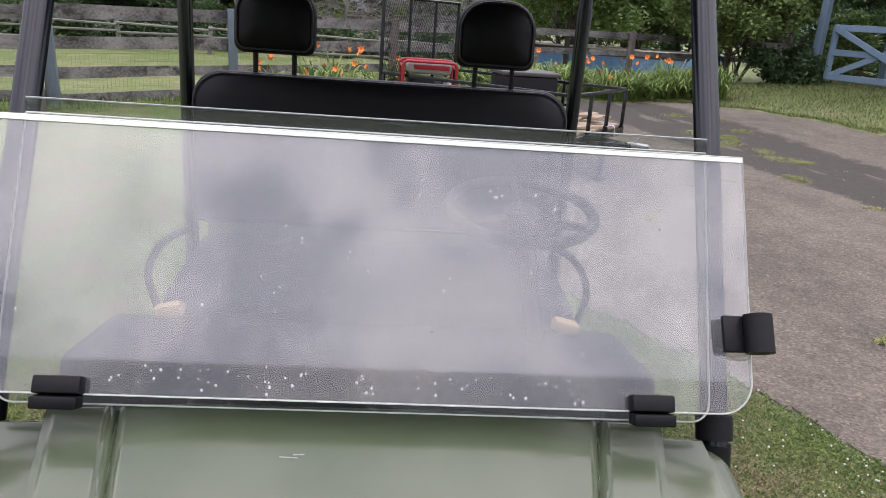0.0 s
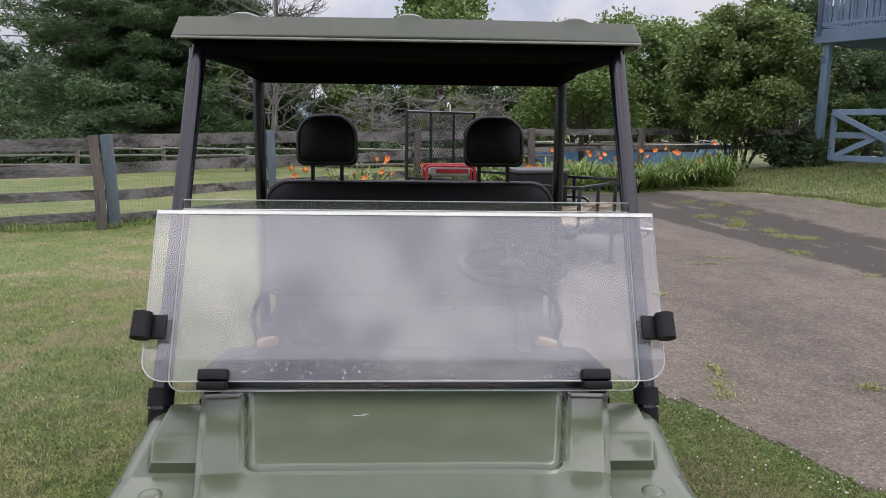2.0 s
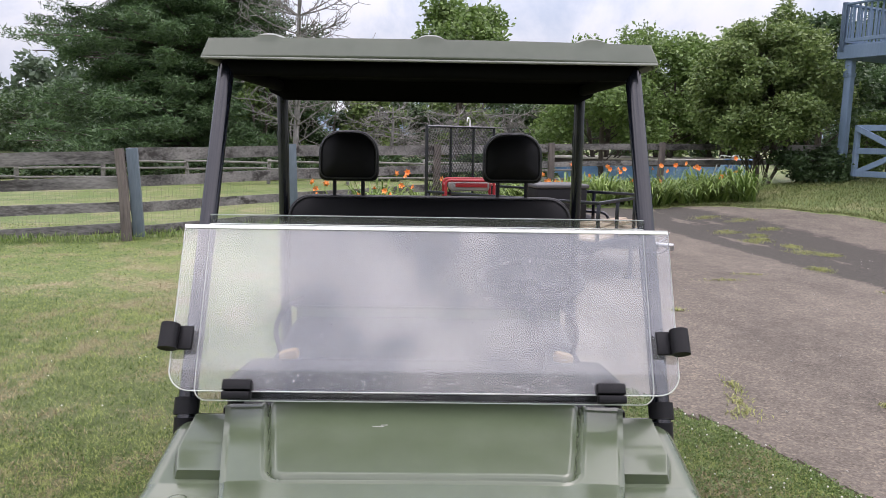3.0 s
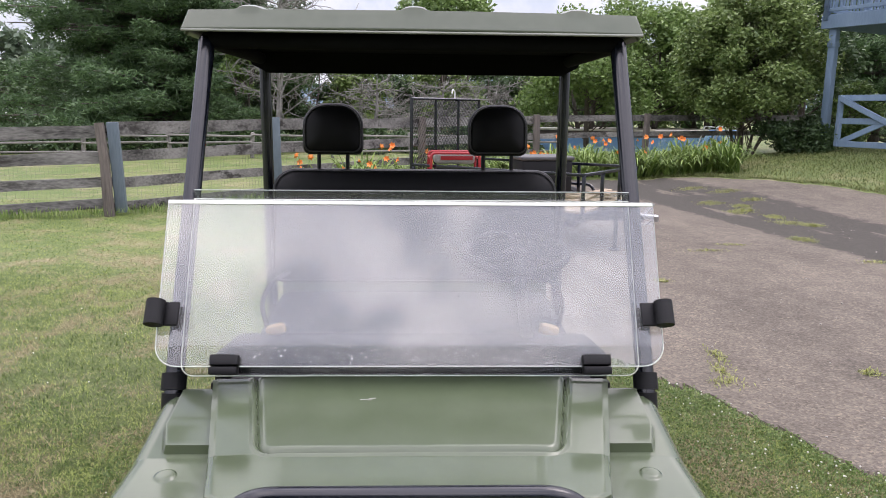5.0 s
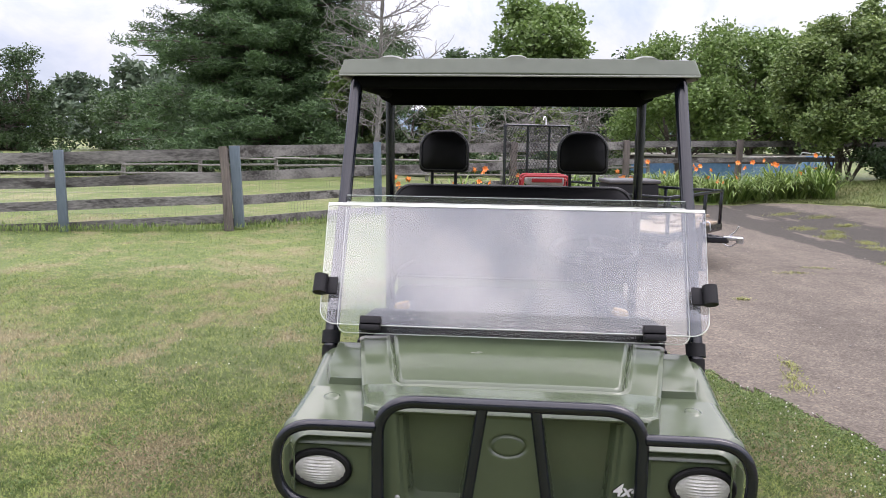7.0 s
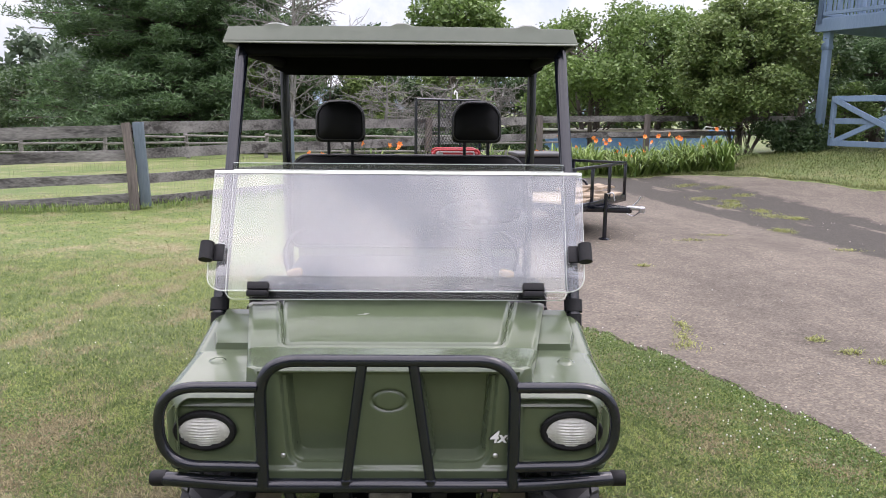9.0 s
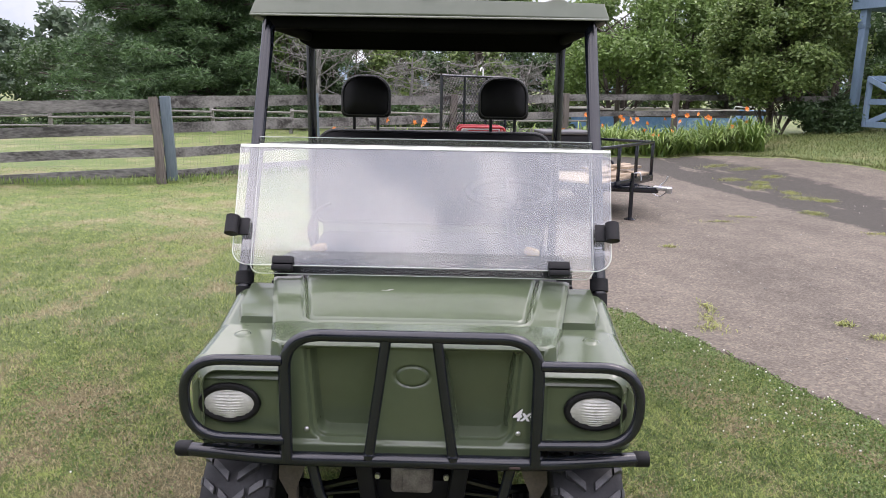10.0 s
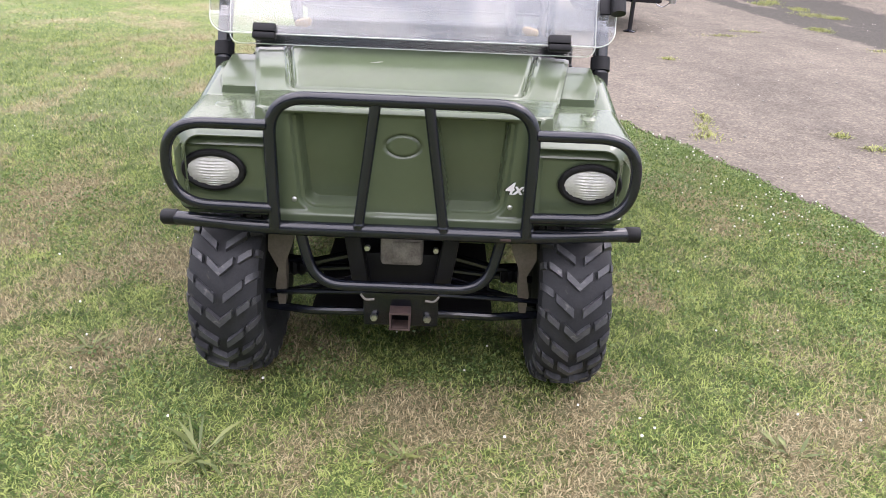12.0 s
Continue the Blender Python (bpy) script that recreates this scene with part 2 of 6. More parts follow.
def lawn_material(name, blade):
    """Mown grass: green, yellower drifts and straw-dry patches; single blades are green or straw."""
    m = bpy.data.materials.new(name)
    m.use_nodes = True
    nt = m.node_tree
    b = nt.nodes["Principled BSDF"]
    tc = nt.nodes.new("ShaderNodeTexCoord")
    vec = tc.outputs["Object"]
    n1, n2, n3 = noise_node(nt, vec, 0.5, 5, 0.6), noise_node(nt, vec, 2.3, 4, 0.6), noise_node(nt, vec, 30, 4, 0.65)
    dry = math_node(nt, "ADD", math_node(nt, "MULTIPLY", n2.outputs["Fac"], 0.72), math_node(nt, "MULTIPLY", n1.outputs["Fac"], 0.38))
    if blade:
        green = ramp_node(nt, [(0.34, (0.055, 0.1, 0.02)), (0.68, (0.325, 0.385, 0.12))])
        straw = ramp_node(nt, [(0.3, (0.17, 0.14, 0.075)), (0.7, (0.42, 0.365, 0.22))])
    else:
        green = ramp_node(nt, [(0.36, (0.07, 0.115, 0.026)), (0.64, (0.15, 0.19, 0.055))])
        straw = ramp_node(nt, [(0.3, (0.17, 0.135, 0.08)), (0.7, (0.36, 0.3, 0.19))])
    b.inputs["Roughness"].default_value = 0.7
    b.inputs["Specular IOR Level"].default_value = 0.3
    if blade:
        g = nt.nodes.new("ShaderNodeNewGeometry")
        rnd = g.outputs["Random Per Island"]
        sp = nt.nodes.new("ShaderNodeSeparateXYZ")
        nt.links.new(vec, sp.inputs["Vector"])
        near = nt.nodes.new("ShaderNodeMapRange")
        near.inputs["From Min"].default_value, near.inputs["From Max"].default_value = 0.0, 4.5
        near.inputs["To Min"].default_value, near.inputs["To Max"].default_value = 1.6, 1.68
        nt.links.new(sp.outputs["Y"], near.inputs["Value"])
        drier = near.outputs["Result"]
        wn_ = nt.nodes.new("ShaderNodeTexWhiteNoise")
        wn_.noise_dimensions = "1D"
        nt.links.new(rnd, wn_.inputs["W"])
        tuft = math_node(nt, "SUBTRACT", math_node(nt, "MULTIPLY", noise_node(nt, vec, 8, 3, 0.6).outputs["Fac"], 1.0), 0.5)
        tone_mix = math_node(nt, "ADD", math_node(nt, "MULTIPLY", n1.outputs["Fac"], 0.4), math_node(nt, "MULTIPLY", wn_.outputs["Value"], 0.6))
        nt.links.new(math_node(nt, "ADD", tone_mix, tuft), green.inputs["Fac"])
        nt.links.new(wn_.outputs["Value"], straw.inputs["Fac"])
        sel = ramp_node(nt, [(0.48, (0, 0, 0)), (0.52, (1, 1, 1))])
        nt.links.new(math_node(nt, "ADD", math_node(nt, "MULTIPLY", rnd, 0.45), math_node(nt, "SUBTRACT", math_node(nt, "MULTIPLY", dry, 3.25), drier)), sel.inputs["Fac"])
        c = mix_node(nt, sel.outputs["Color"], green.outputs["Color"], straw.outputs["Color"])
        nt.links.new(c, b.inputs["Base Color"])
        tr = nt.nodes.new("ShaderNodeBsdfTranslucent")
        nt.links.new(c, tr.inputs["Color"])
        mx = nt.nodes.new("ShaderNodeMixShader")
        mx.inputs[0].default_value = 0.3
        nt.links.new(b.outputs[0], mx.inputs[1])
        nt.links.new(tr.outputs[0], mx.inputs[2])
        nt.links.new(mx.outputs[0], nt.nodes["Material Output"].inputs["Surface"])
    else:
        nt.links.new(math_node(nt, "ADD", math_node(nt, "MULTIPLY", n1.outputs["Fac"], 0.5), math_node(nt, "MULTIPLY", n3.outputs["Fac"], 0.5)), green.inputs["Fac"])
        nt.links.new(n3.outputs["Fac"], straw.inputs["Fac"])
        sel = ramp_node(nt, [(0.54, (0, 0, 0)), (0.74, (1, 1, 1))])
        nt.links.new(math_node(nt, "ADD", math_node(nt, "MULTIPLY", dry, 0.75), math_node(nt, "MULTIPLY", n3.outputs["Fac"], 0.28)), sel.inputs["Fac"])
        c = mix_node(nt, sel.outputs["Color"], green.outputs["Color"], straw.outputs["Color"])
        # earth and dead grass, with the blades' shade painted in, darken ground round the vehicle
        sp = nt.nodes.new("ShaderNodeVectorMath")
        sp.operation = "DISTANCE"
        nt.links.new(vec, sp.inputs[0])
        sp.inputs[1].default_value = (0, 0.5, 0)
        near_dark = nt.nodes.new("ShaderNodeMapRange")
        near_dark.inputs["From Min"].default_value, near_dark.inputs["From Max"].default_value = 2.0, 8.0
        near_dark.inputs["To Min"].default_value, near_dark.inputs["To Max"].default_value = 0.5, 0.0
        nt.links.new(sp.outputs["Value"], near_dark.inputs["Value"])
        soil_shade = ramp_node(nt, [(0.35, (0.028, 0.03, 0.013)), (0.7, (0.1, 0.085, 0.05))])
        nt.links.new(n3.outputs["Fac"], soil_shade.inputs["Fac"])
        c = mix_node(nt, near_dark.outputs["Result"], c, soil_shade.outputs["Color"])
        nt.links.new(c, b.inputs["Base Color"])
        bp = nt.nodes.new("ShaderNodeBump")
        bp.inputs["Strength"].default_value, bp.inputs["Distance"].default_value = 0.6, 0.03
        nt.links.new(n3.outputs["Fac"], bp.inputs["Height"])
        nt.links.new(bp.outputs["Normal"], b.inputs["Normal"])
    return m


M_LAWN, M_BLADE = lawn_material("lawn_ground", False), lawn_material("grass_blades", True)


def asphalt():
    m = bpy.data.materials.new("worn_asphalt")
    m.use_nodes = True
    nt = m.node_tree
    b = nt.nodes["Principled BSDF"]
    tc = nt.nodes.new("ShaderNodeTexCoord")
    v = tc.outputs["Object"]
    n1, n2, n3 = noise_node(nt, v, 0.8, 6, 0.65), noise_node(nt, v, 70, 3, 0.7), noise_node(nt, v, 4, 5, 0.7)
    r = ramp_node(nt, [(0.4, (0.084, 0.073, 0.06)), (0.6, (0.166, 0.145, 0.118))])
    nt.links.new(math_node(nt, "ADD", math_node(nt, "MULTIPLY", n1.outputs["Fac"], 0.34), math_node(nt, "ADD", math_node(nt, "MULTIPLY", n2.outputs["Fac"], 0.42), math_node(nt, "MULTIPLY", n3.outputs["Fac"], 0.24))), r.inputs["Fac"])
    vo = nt.nodes.new("ShaderNodeTexVoronoi")
    vo.inputs["Scale"].default_value = 85
    nt.links.new(v, vo.inputs["Vector"])
    sp = ramp_node(nt, [(0.0, (0.55, 0.55, 0.55)), (0.3, (1, 1, 1)), (0.95, (1.05, 1.03, 1.0))])
    nt.links.new(vo.outputs["Distance"], sp.inputs["Fac"])
    grain = nt.nodes.new("ShaderNodeTexVoronoi")
    grain.inputs["Scale"].default_value = 62
    nt.links.new(v, grain.inputs["Vector"])
    gb = nt.nodes.new("ShaderNodeSeparateXYZ")
    nt.links.new(grain.outputs["Color"], gb.inputs["Vector"])
    gr = ramp_node(nt, [(0.0, (0.55, 0.55, 0.56)), (0.6, (0.95, 0.95, 0.95)), (0.88, (1.12, 1.09, 1.05)), (1.0, (1.5, 1.45, 1.4))])
    nt.links.new(gb.outputs["X"], gr.inputs["Fac"])
    c = mix_node(nt, 0.7, r.outputs["Color"], sp.outputs["Color"], "MULTIPLY")
    c = mix_node(nt, 0.75, c, gr.outputs["Color"], "MULTIPLY")
    sep = nt.nodes.new("ShaderNodeSeparateXYZ")
    nt.links.new(v, sep.inputs["Vector"])
    # a newer, darker strip along the far side
    s = math_node(nt, "ADD", math_node(nt, "ADD", math_node(nt, "MULTIPLY", sep.outputs["X"], 3.7), sep.outputs["Y"]), math_node(nt, "MULTIPLY", n3.outputs["Fac"], 2.2))
    dk = ramp_node(nt, [(0.524, (0, 0, 0)), (0.528, (1, 1, 1)), (0.672, (1, 1, 1)), (0.682, (0, 0, 0))])
    nt.links.new(math_node(nt, "MULTIPLY", s, 0.0202), dk.inputs["Fac"])
    # long pale worn streaks that follow the strip
    across = math_node(nt, "ADD", math_node(nt, "MULTIPLY", sep.outputs["X"], 1.5), math_node(nt, "MULTIPLY", sep.outputs["Y"], 0.4))
    lengthwise = math_node(nt, "SUBTRACT", math_node(nt, "MULTIPLY", sep.outputs["X"], 0.09), math_node(nt, "MULTIPLY", sep.outputs["Y"], 0.33))
    cmb = nt.nodes.new("ShaderNodeCombineXYZ")
    nt.links.new(across, cmb.inputs["X"])
    nt.links.new(lengthwise, cmb.inputs["Y"])
    n4 = noise_node(nt, cmb.outputs["Vector"], 1.3, 6, 0.6)
    pt = ramp_node(nt, [(0.6, (1, 1, 1)), (0.615, (0.08, 0.08, 0.08))])
    nt.links.new(n4.outputs["Fac"], pt.inputs["Fac"])
    worn = ramp_node(nt, [(0.35, (0.91, 0.91, 0.91)), (0.65, (1.09, 1.09, 1.08))])
    nt.links.new(n4.outputs["Fac"], worn.inputs["Fac"])
    c = mix_node(nt, 1.0, c, worn.outputs["Color"], "MULTIPLY")
    c = mix_node(nt, mix_node(nt, 1.0, dk.outputs["Color"], pt.outputs["Color"], "MULTIPLY"), c, mix_node(nt, 0.6, mix_node(nt, 0.8, (0.054, 0.05, 0.042), sp.outputs["Color"], "MULTIPLY"), gr.outputs["Color"], "MULTIPLY"))
    nt.links.new(c, b.inputs["Base Color"])
    b.inputs["Roughness"].default_value = 0.92
    b.inputs["Specular IOR Level"].default_value = 0.3
    bp = nt.nodes.new("ShaderNodeBump")
    bp.inputs["Strength"].default_value, bp.inputs["Distance"].default_value = 0.5, 0.004
    nt.links.new(vo.outputs["Distance"], bp.inputs["Height"])
    nt.links.new(bp.outputs["Normal"], b.inputs["Normal"])
    return m


M_ASPHALT = asphalt()


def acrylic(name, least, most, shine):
    """Clear sheet: see-through, a mirror's gloss by its angle, and a dusty haze, partly painted sky reflection, between
    least and most.
    """
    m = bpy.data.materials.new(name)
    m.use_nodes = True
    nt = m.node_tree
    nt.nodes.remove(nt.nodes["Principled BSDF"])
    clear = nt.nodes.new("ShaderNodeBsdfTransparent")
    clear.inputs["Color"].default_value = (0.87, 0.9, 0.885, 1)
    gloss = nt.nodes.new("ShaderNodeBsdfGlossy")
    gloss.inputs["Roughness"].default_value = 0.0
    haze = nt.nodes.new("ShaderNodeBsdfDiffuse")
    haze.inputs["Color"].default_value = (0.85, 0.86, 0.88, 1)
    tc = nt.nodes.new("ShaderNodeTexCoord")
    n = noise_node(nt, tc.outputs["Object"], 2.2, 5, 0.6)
    dust_veil = nt.nodes.new("ShaderNodeMapRange")
    dust_veil.inputs["From Min"].default_value, dust_veil.inputs["From Max"].default_value = 0.3, 0.7
    dust_veil.inputs["To Min"].default_value, dust_veil.inputs["To Max"].default_value = least, most
    nt.links.new(n.outputs["Fac"], dust_veil.inputs["Value"])
    # haze and mirror gloss are painted weaker along the bottom of the sheets
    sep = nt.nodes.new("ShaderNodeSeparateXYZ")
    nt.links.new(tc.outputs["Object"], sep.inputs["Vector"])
    veil_cut = nt.nodes.new("ShaderNodeMapRange")
    veil_cut.inputs["From Min"].default_value, veil_cut.inputs["From Max"].default_value = 1.116, 1.12
    veil_cut.inputs["To Min"].default_value = 0.5
    nt.links.new(sep.outputs["Z"], veil_cut.inputs["Value"])
    film = math_node(nt, "MULTIPLY", dust_veil.outputs["Result"], veil_cut.outputs["Result"])
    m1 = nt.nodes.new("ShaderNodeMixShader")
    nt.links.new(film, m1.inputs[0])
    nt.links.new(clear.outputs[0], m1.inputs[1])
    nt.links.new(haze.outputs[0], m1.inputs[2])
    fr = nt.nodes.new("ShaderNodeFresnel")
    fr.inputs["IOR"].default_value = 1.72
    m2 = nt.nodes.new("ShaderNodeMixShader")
    nt.links.new(math_node(nt, "MULTIPLY", math_node(nt, "MULTIPLY", fr.outputs[0], shine), math_node(nt, "ADD", math_node(nt, "MULTIPLY", veil_cut.outputs["Result"], 0.6), 0.4)), m2.inputs[0])
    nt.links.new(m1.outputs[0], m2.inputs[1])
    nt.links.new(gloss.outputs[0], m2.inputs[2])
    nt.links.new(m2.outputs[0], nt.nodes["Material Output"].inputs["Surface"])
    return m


# the upper sheet's haze stands in for the sky mirrored in it
M_ACRYLIC = acrylic("dusty_sky_veil_acrylic", 0.135, 0.19, 1.25)
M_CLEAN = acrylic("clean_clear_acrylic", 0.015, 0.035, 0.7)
M_CLEAR = bpy.data.materials.new("clear_acrylic_back")
M_CLEAR.use_nodes = True
clear_bsdf = M_CLEAR.node_tree.nodes.new("ShaderNodeBsdfTransparent")
M_CLEAR.node_tree.links.new(clear_bsdf.outputs[0], M_CLEAR.node_tree.nodes["Material Output"].inputs["Surface"])
M_DROP = surface("water_drop", (0.6, 0.6, 0.62), (0.75, 0.75, 0.77), 0.1, spec=0.8)
# pale edge colours paint the light that a clear sheet carries to its rim
M_EDGE = surface("gleaming_acrylic_edge", (0.62, 0.66, 0.6), (0.76, 0.79, 0.72), 0.3)
M_EDGE2 = surface("dull_acrylic_edge", (0.3, 0.33, 0.31), (0.42, 0.45, 0.43), 0.3)


# ---- mesh helpers ----
def finish(name, me, material, parent=None, label="", angle=35):
    if material:
        me.materials.append(material)
    me.polygons.foreach_set("use_smooth", [True] * len(me.polygons))
    me.set_sharp_from_angle(angle=radians(angle))
    ob = new(name, me)
    if parent:
        ob.parent = parent
    return tagged(ob, label)


def part(name, bm, material, parent=None, label="", angle=35):
    me = bpy.data.meshes.new(name)
    bmesh.ops.recalc_face_normals(bm, faces=bm.faces)
    bm.to_mesh(me)
    bm.free()
    return finish(name, me, material, parent, label, angle)


def thing(name, label, category, at=(0, 0, 0), turn=0, group="", kind=""):
    ob = new(name)
    ob.matrix_world = pose(*at, 0, 0, turn)
    ob.empty_display_size = 0.1
    return tagged(ob, label, category, group, kind)


def add_box(bm, centre, size, turn=(0, 0, 0), bevel=0.0, seg=2):
    m = pose(*centre, *turn) @ Matrix.Diagonal((*size, 1))
    vs = bmesh.ops.create_cube(bm, size=1, matrix=m)["verts"]
    if bevel:
        es = list({e for v in vs for e in v.link_edges})
        bmesh.ops.bevel(bm, geom=es, offset=bevel, segments=seg, affect="EDGES", profile=0.5)
    return bm


def box(centre, size, turn=(0, 0, 0), bevel=0.0, seg=2):
    return add_box(bmesh.new(), centre, size, turn, bevel, seg)


def fillet(pts, r, n=6):
    pts = [Vector(p) for p in pts]
    out = [pts[0]]
    for a, b, c in zip(pts, pts[1:], pts[2:]):
        u, w = (a - b), (c - b)
        d = min(r, u.length * 0.49, w.length * 0.49)
        p, q = b + u.normalized() * d, b + w.normalized() * d
        for k in range(n + 1):
            t = k / n
            out.append(p * (1 - t) ** 2 + b * 2 * t * (1 - t) + q * t * t)
    return out + [pts[-1]]


def add_tube(bm, pts, r, n=12, caps=True, closed=False):
    pts = [Vector(p) for p in pts]
    radii = r if isinstance(r, (list, tuple)) else [r] * len(pts)
    rings, normal = [], None
    for i, p in enumerate(pts):
        if closed:
            d = pts[(i + 1) % len(pts)] - pts[i - 1]
        else:
            d = pts[min(i + 1, len(pts) - 1)] - pts[max(i - 1, 0)]
        d.normalize()
        if normal is None:
            normal = d.orthogonal().normalized()
        normal = (normal - d * normal.dot(d)).normalized()
        side = d.cross(normal)
        rings.append([bm.verts.new(p + (normal * math.cos(a) + side * math.sin(a)) * radii[i]) for a in (2 * math.pi * k / n for k in range(n))])
    for ra, rb in zip(rings, rings[1:] + (rings[:1] if closed else [])):
        for k in range(n):
            bm.faces.new((ra[k], ra[(k + 1) % n], rb[(k + 1) % n], rb[k]))
    if caps and not closed:
        bm.faces.new(rings[0][::-1])
        bm.faces.new(rings[-1])
    return bm


def tube(pts, r, n=12, caps=True, closed=False):
    return add_tube(bmesh.new(), pts, r, n, caps, closed)


def lathe(profile, centre, axis="x", n=48):
    """Turns (along, radius) pairs about an axis; closed where the radius is 0."""
    bm = bmesh.new()
    rings = []
    for s, r in profile:
        ring = []
        for k in range(n):
            a = 2 * math.pi * k / n
            u, w = r * math.cos(a), r * math.sin(a)
            v = {"x": (s, u, w), "y": (u, s, w), "z": (u, w, s)}[axis]
            ring.append(bm.verts.new(Vector(centre) + Vector(v)))
        rings.append(ring)
    for ra, rb in zip(rings, rings[1:]):
        for k in range(n):
            bm.faces.new((ra[k], ra[(k + 1) % n], rb[(k + 1) % n], rb[k]))
    bm.faces.new(rings[0])
    bm.faces.new(rings[-1][::-1])
    return bm


def sheet(fn, nu, nv, thick=0.004, material=None, name="", parent=None, label="", angle=40):
    """A moulded skin: fn(u, v), both 0 to 1, gives its points."""
    verts = [fn(i / nu, j / nv) for i in range(nu + 1) for j in range(nv + 1)]
    faces = [(i * (nv + 1) + j, (i + 1) * (nv + 1) + j, (i + 1) * (nv + 1) + j + 1, i * (nv + 1) + j + 1) for i in range(nu) for j in range(nv)]
    me = bpy.data.meshes.new(name)
    me.from_pydata(verts, [], faces)
    ob = finish(name, me, material, parent, label, angle)
    if thick:
        md = ob.modifiers.new("thickness", "SOLIDIFY")
        md.thickness, md.offset = thick, 0.0
    return ob


def smooth(a, b, x):
    t = np.clip((x - a) / (b - a), 0, 1)
    return t * t * (3 - 2 * t)


def mesh_np(name, verts, faces, material):
    """A mesh from arrays; faces all have the same number of corners."""
    me = bpy.data.meshes.new(name)
    verts, faces = np.asarray(verts, np.float32), np.asarray(faces, np.int32)
    k = faces.shape[1]
    me.vertices.add(len(verts))
    me.vertices.foreach_set("co", verts.ravel())
    me.loops.add(faces.size)
    me.loops.foreach_set("vertex_index", faces.ravel())
    me.polygons.add(len(faces))
    me.polygons.foreach_set("loop_start", np.arange(len(faces), dtype=np.int32) * k)
    me.update(calc_edges=True)
    me.materials.append(material)
    return me


# ---- ground ----
def ground_z(x, y):
    x, y = np.asarray(x, float), np.asarray(y, float)
    z = 0.022 * np.clip(y - 1, 0, 20)
    return z + 0.12 * np.clip(x - 4.5, 0, 5) * smooth(8, 13, y) * smooth(17.6, 15.8, y)


def gz(x, y):
    return float(ground_z(x, y))


def graded(reach, near, n):
    t = np.linspace(-1, 1, n)
    k = 7.0
    return np.sinh(k * t) / np.sinh(k) * reach


gx, gy = graded(900, 0.1, 181), graded(900, 0.1, 221) + 4
GX, GY = np.meshgrid(gx, gy, indexing="ij")
gv = np.stack([GX, GY, ground_z(GX, GY)], -1).reshape(-1, 3)
ii, jj = np.meshgrid(np.arange(len(gx) - 1), np.arange(len(gy) - 1), indexing="ij")
q = (ii * len(gy) + jj).ravel()
gf = np.stack([q, q + len(gy), q + len(gy) + 1, q + 1], -1)
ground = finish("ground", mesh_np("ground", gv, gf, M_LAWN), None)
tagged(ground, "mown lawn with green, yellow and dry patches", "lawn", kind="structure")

EDGE_X = [-0.9, -0.3, 0.4, 0.95, 1.31, 1.5, 1.8, 1.97, 2.16, 2.4, 3.2, 4.4, 6.0, 20]
EDGE_Y = [13.4, 8.0, 5.2, 4.0, 3.36, 3.05, 2.62, 2.2, 1.83, 1.33, -1.5, -6.0, -12.0, -12.5]
TOP_X = [-0.9, 4.4, 5.4, 6.2, 7.7, 10.0, 20]
TOP_Y = [14.0, 14.3, 14.0, 12.9, 10.7, 9.6, 9.0]


def drive_low(x):
    w = 0.05 * np.sin(x * 23.0) + 0.04 * np.sin(x * 57.0 + 1.0) + 0.03 * np.sin(x * 131.0)
    return np.interp(x, EDGE_X, EDGE_Y) + w


def drive_top(x):
    return np.interp(x, TOP_X, TOP_Y) + 0.07 * np.sin(x * 9.0) + 0.05 * np.sin(x * 31.0)


def on_drive(x, y):
    return (x > -0.9) & (y > drive_low(x)) & (y < drive_top(x))


dx = np.concatenate([np.arange(-0.9, 3, 0.025), np.arange(3, 20, 0.12)])
dv = np.linspace(0, 1, 90)
lo, hi = drive_low(dx), drive_top(dx)
DY = lo[:, None] + (hi - lo)[:, None] * dv[None] ** 1.3
DX = np.repeat(dx[:, None], len(dv), 1)
DZ = ground_z(DX, DY) + 0.012
DZ[:, 0] -= 0.03
DZ[:, -1] -= 0.03
ii, jj = np.meshgrid(np.arange(len(dx) - 1), np.arange(len(dv) - 1), indexing="ij")
q = (ii * len(dv) + jj).ravel()
road = finish("road", mesh_np("road", np.stack([DX, DY, DZ], -1).reshape(-1, 3), np.stack([q, q + len(dv), q + len(dv) + 1, q + 1], -1), M_ASPHALT), None)
tagged(road, "worn pinkish-grey asphalt driveway with a darker far strip", "driveway", kind="structure")

# ---- the utility vehicle ----
utv = thing("utility_vehicle", "olive green utility vehicle, black brush guard, windshield folded, on grass", "vehicle", turn=0.45)


def hood_z(x, y):
    return (0.949 + 0.26 * (y - 0.147) if y > 0.147 else 0.949 - 0.005 * (y - 0.147)) - 0.008 * smooth(0.25, 0.5, abs(x))


def hood_half(y):
    return float(np.interp(y, [-0.064, -0.03, 0.44], [0.388, 0.429, 0.534]))


def hood_skin(u, v):
    y = -0.064 + v * 0.504
    half = hood_half(y)
    x = (2 * u - 1) * half
    z = hood_z(x, y)
    edge = 0.345 + 0.22 * (y - 0.147)
    d = max(abs(x) - edge, 0.15 - y)
    if abs(x) - edge > -0.03 and 0.15 - y > -0.03:
        d = math.hypot(abs(x) - edge + 0.03, 0.18 - y) - 0.03
    z += 0.005 * math.exp(-((d - 0.016) / 0.0045) ** 2) - 0.007 * math.exp(-((d - 0.004) / 0.004) ** 2) + 0.005 * float(smooth(0.0, -0.012, d))
    z -= 0.07 * smooth(half - 0.007, half, abs(x)) + 0.004 * smooth(half - 0.022, half - 0.007, abs(x))
    z -= 0.014 * smooth(-0.046, -0.064, y) ** 1.5
    return (x, y, z)


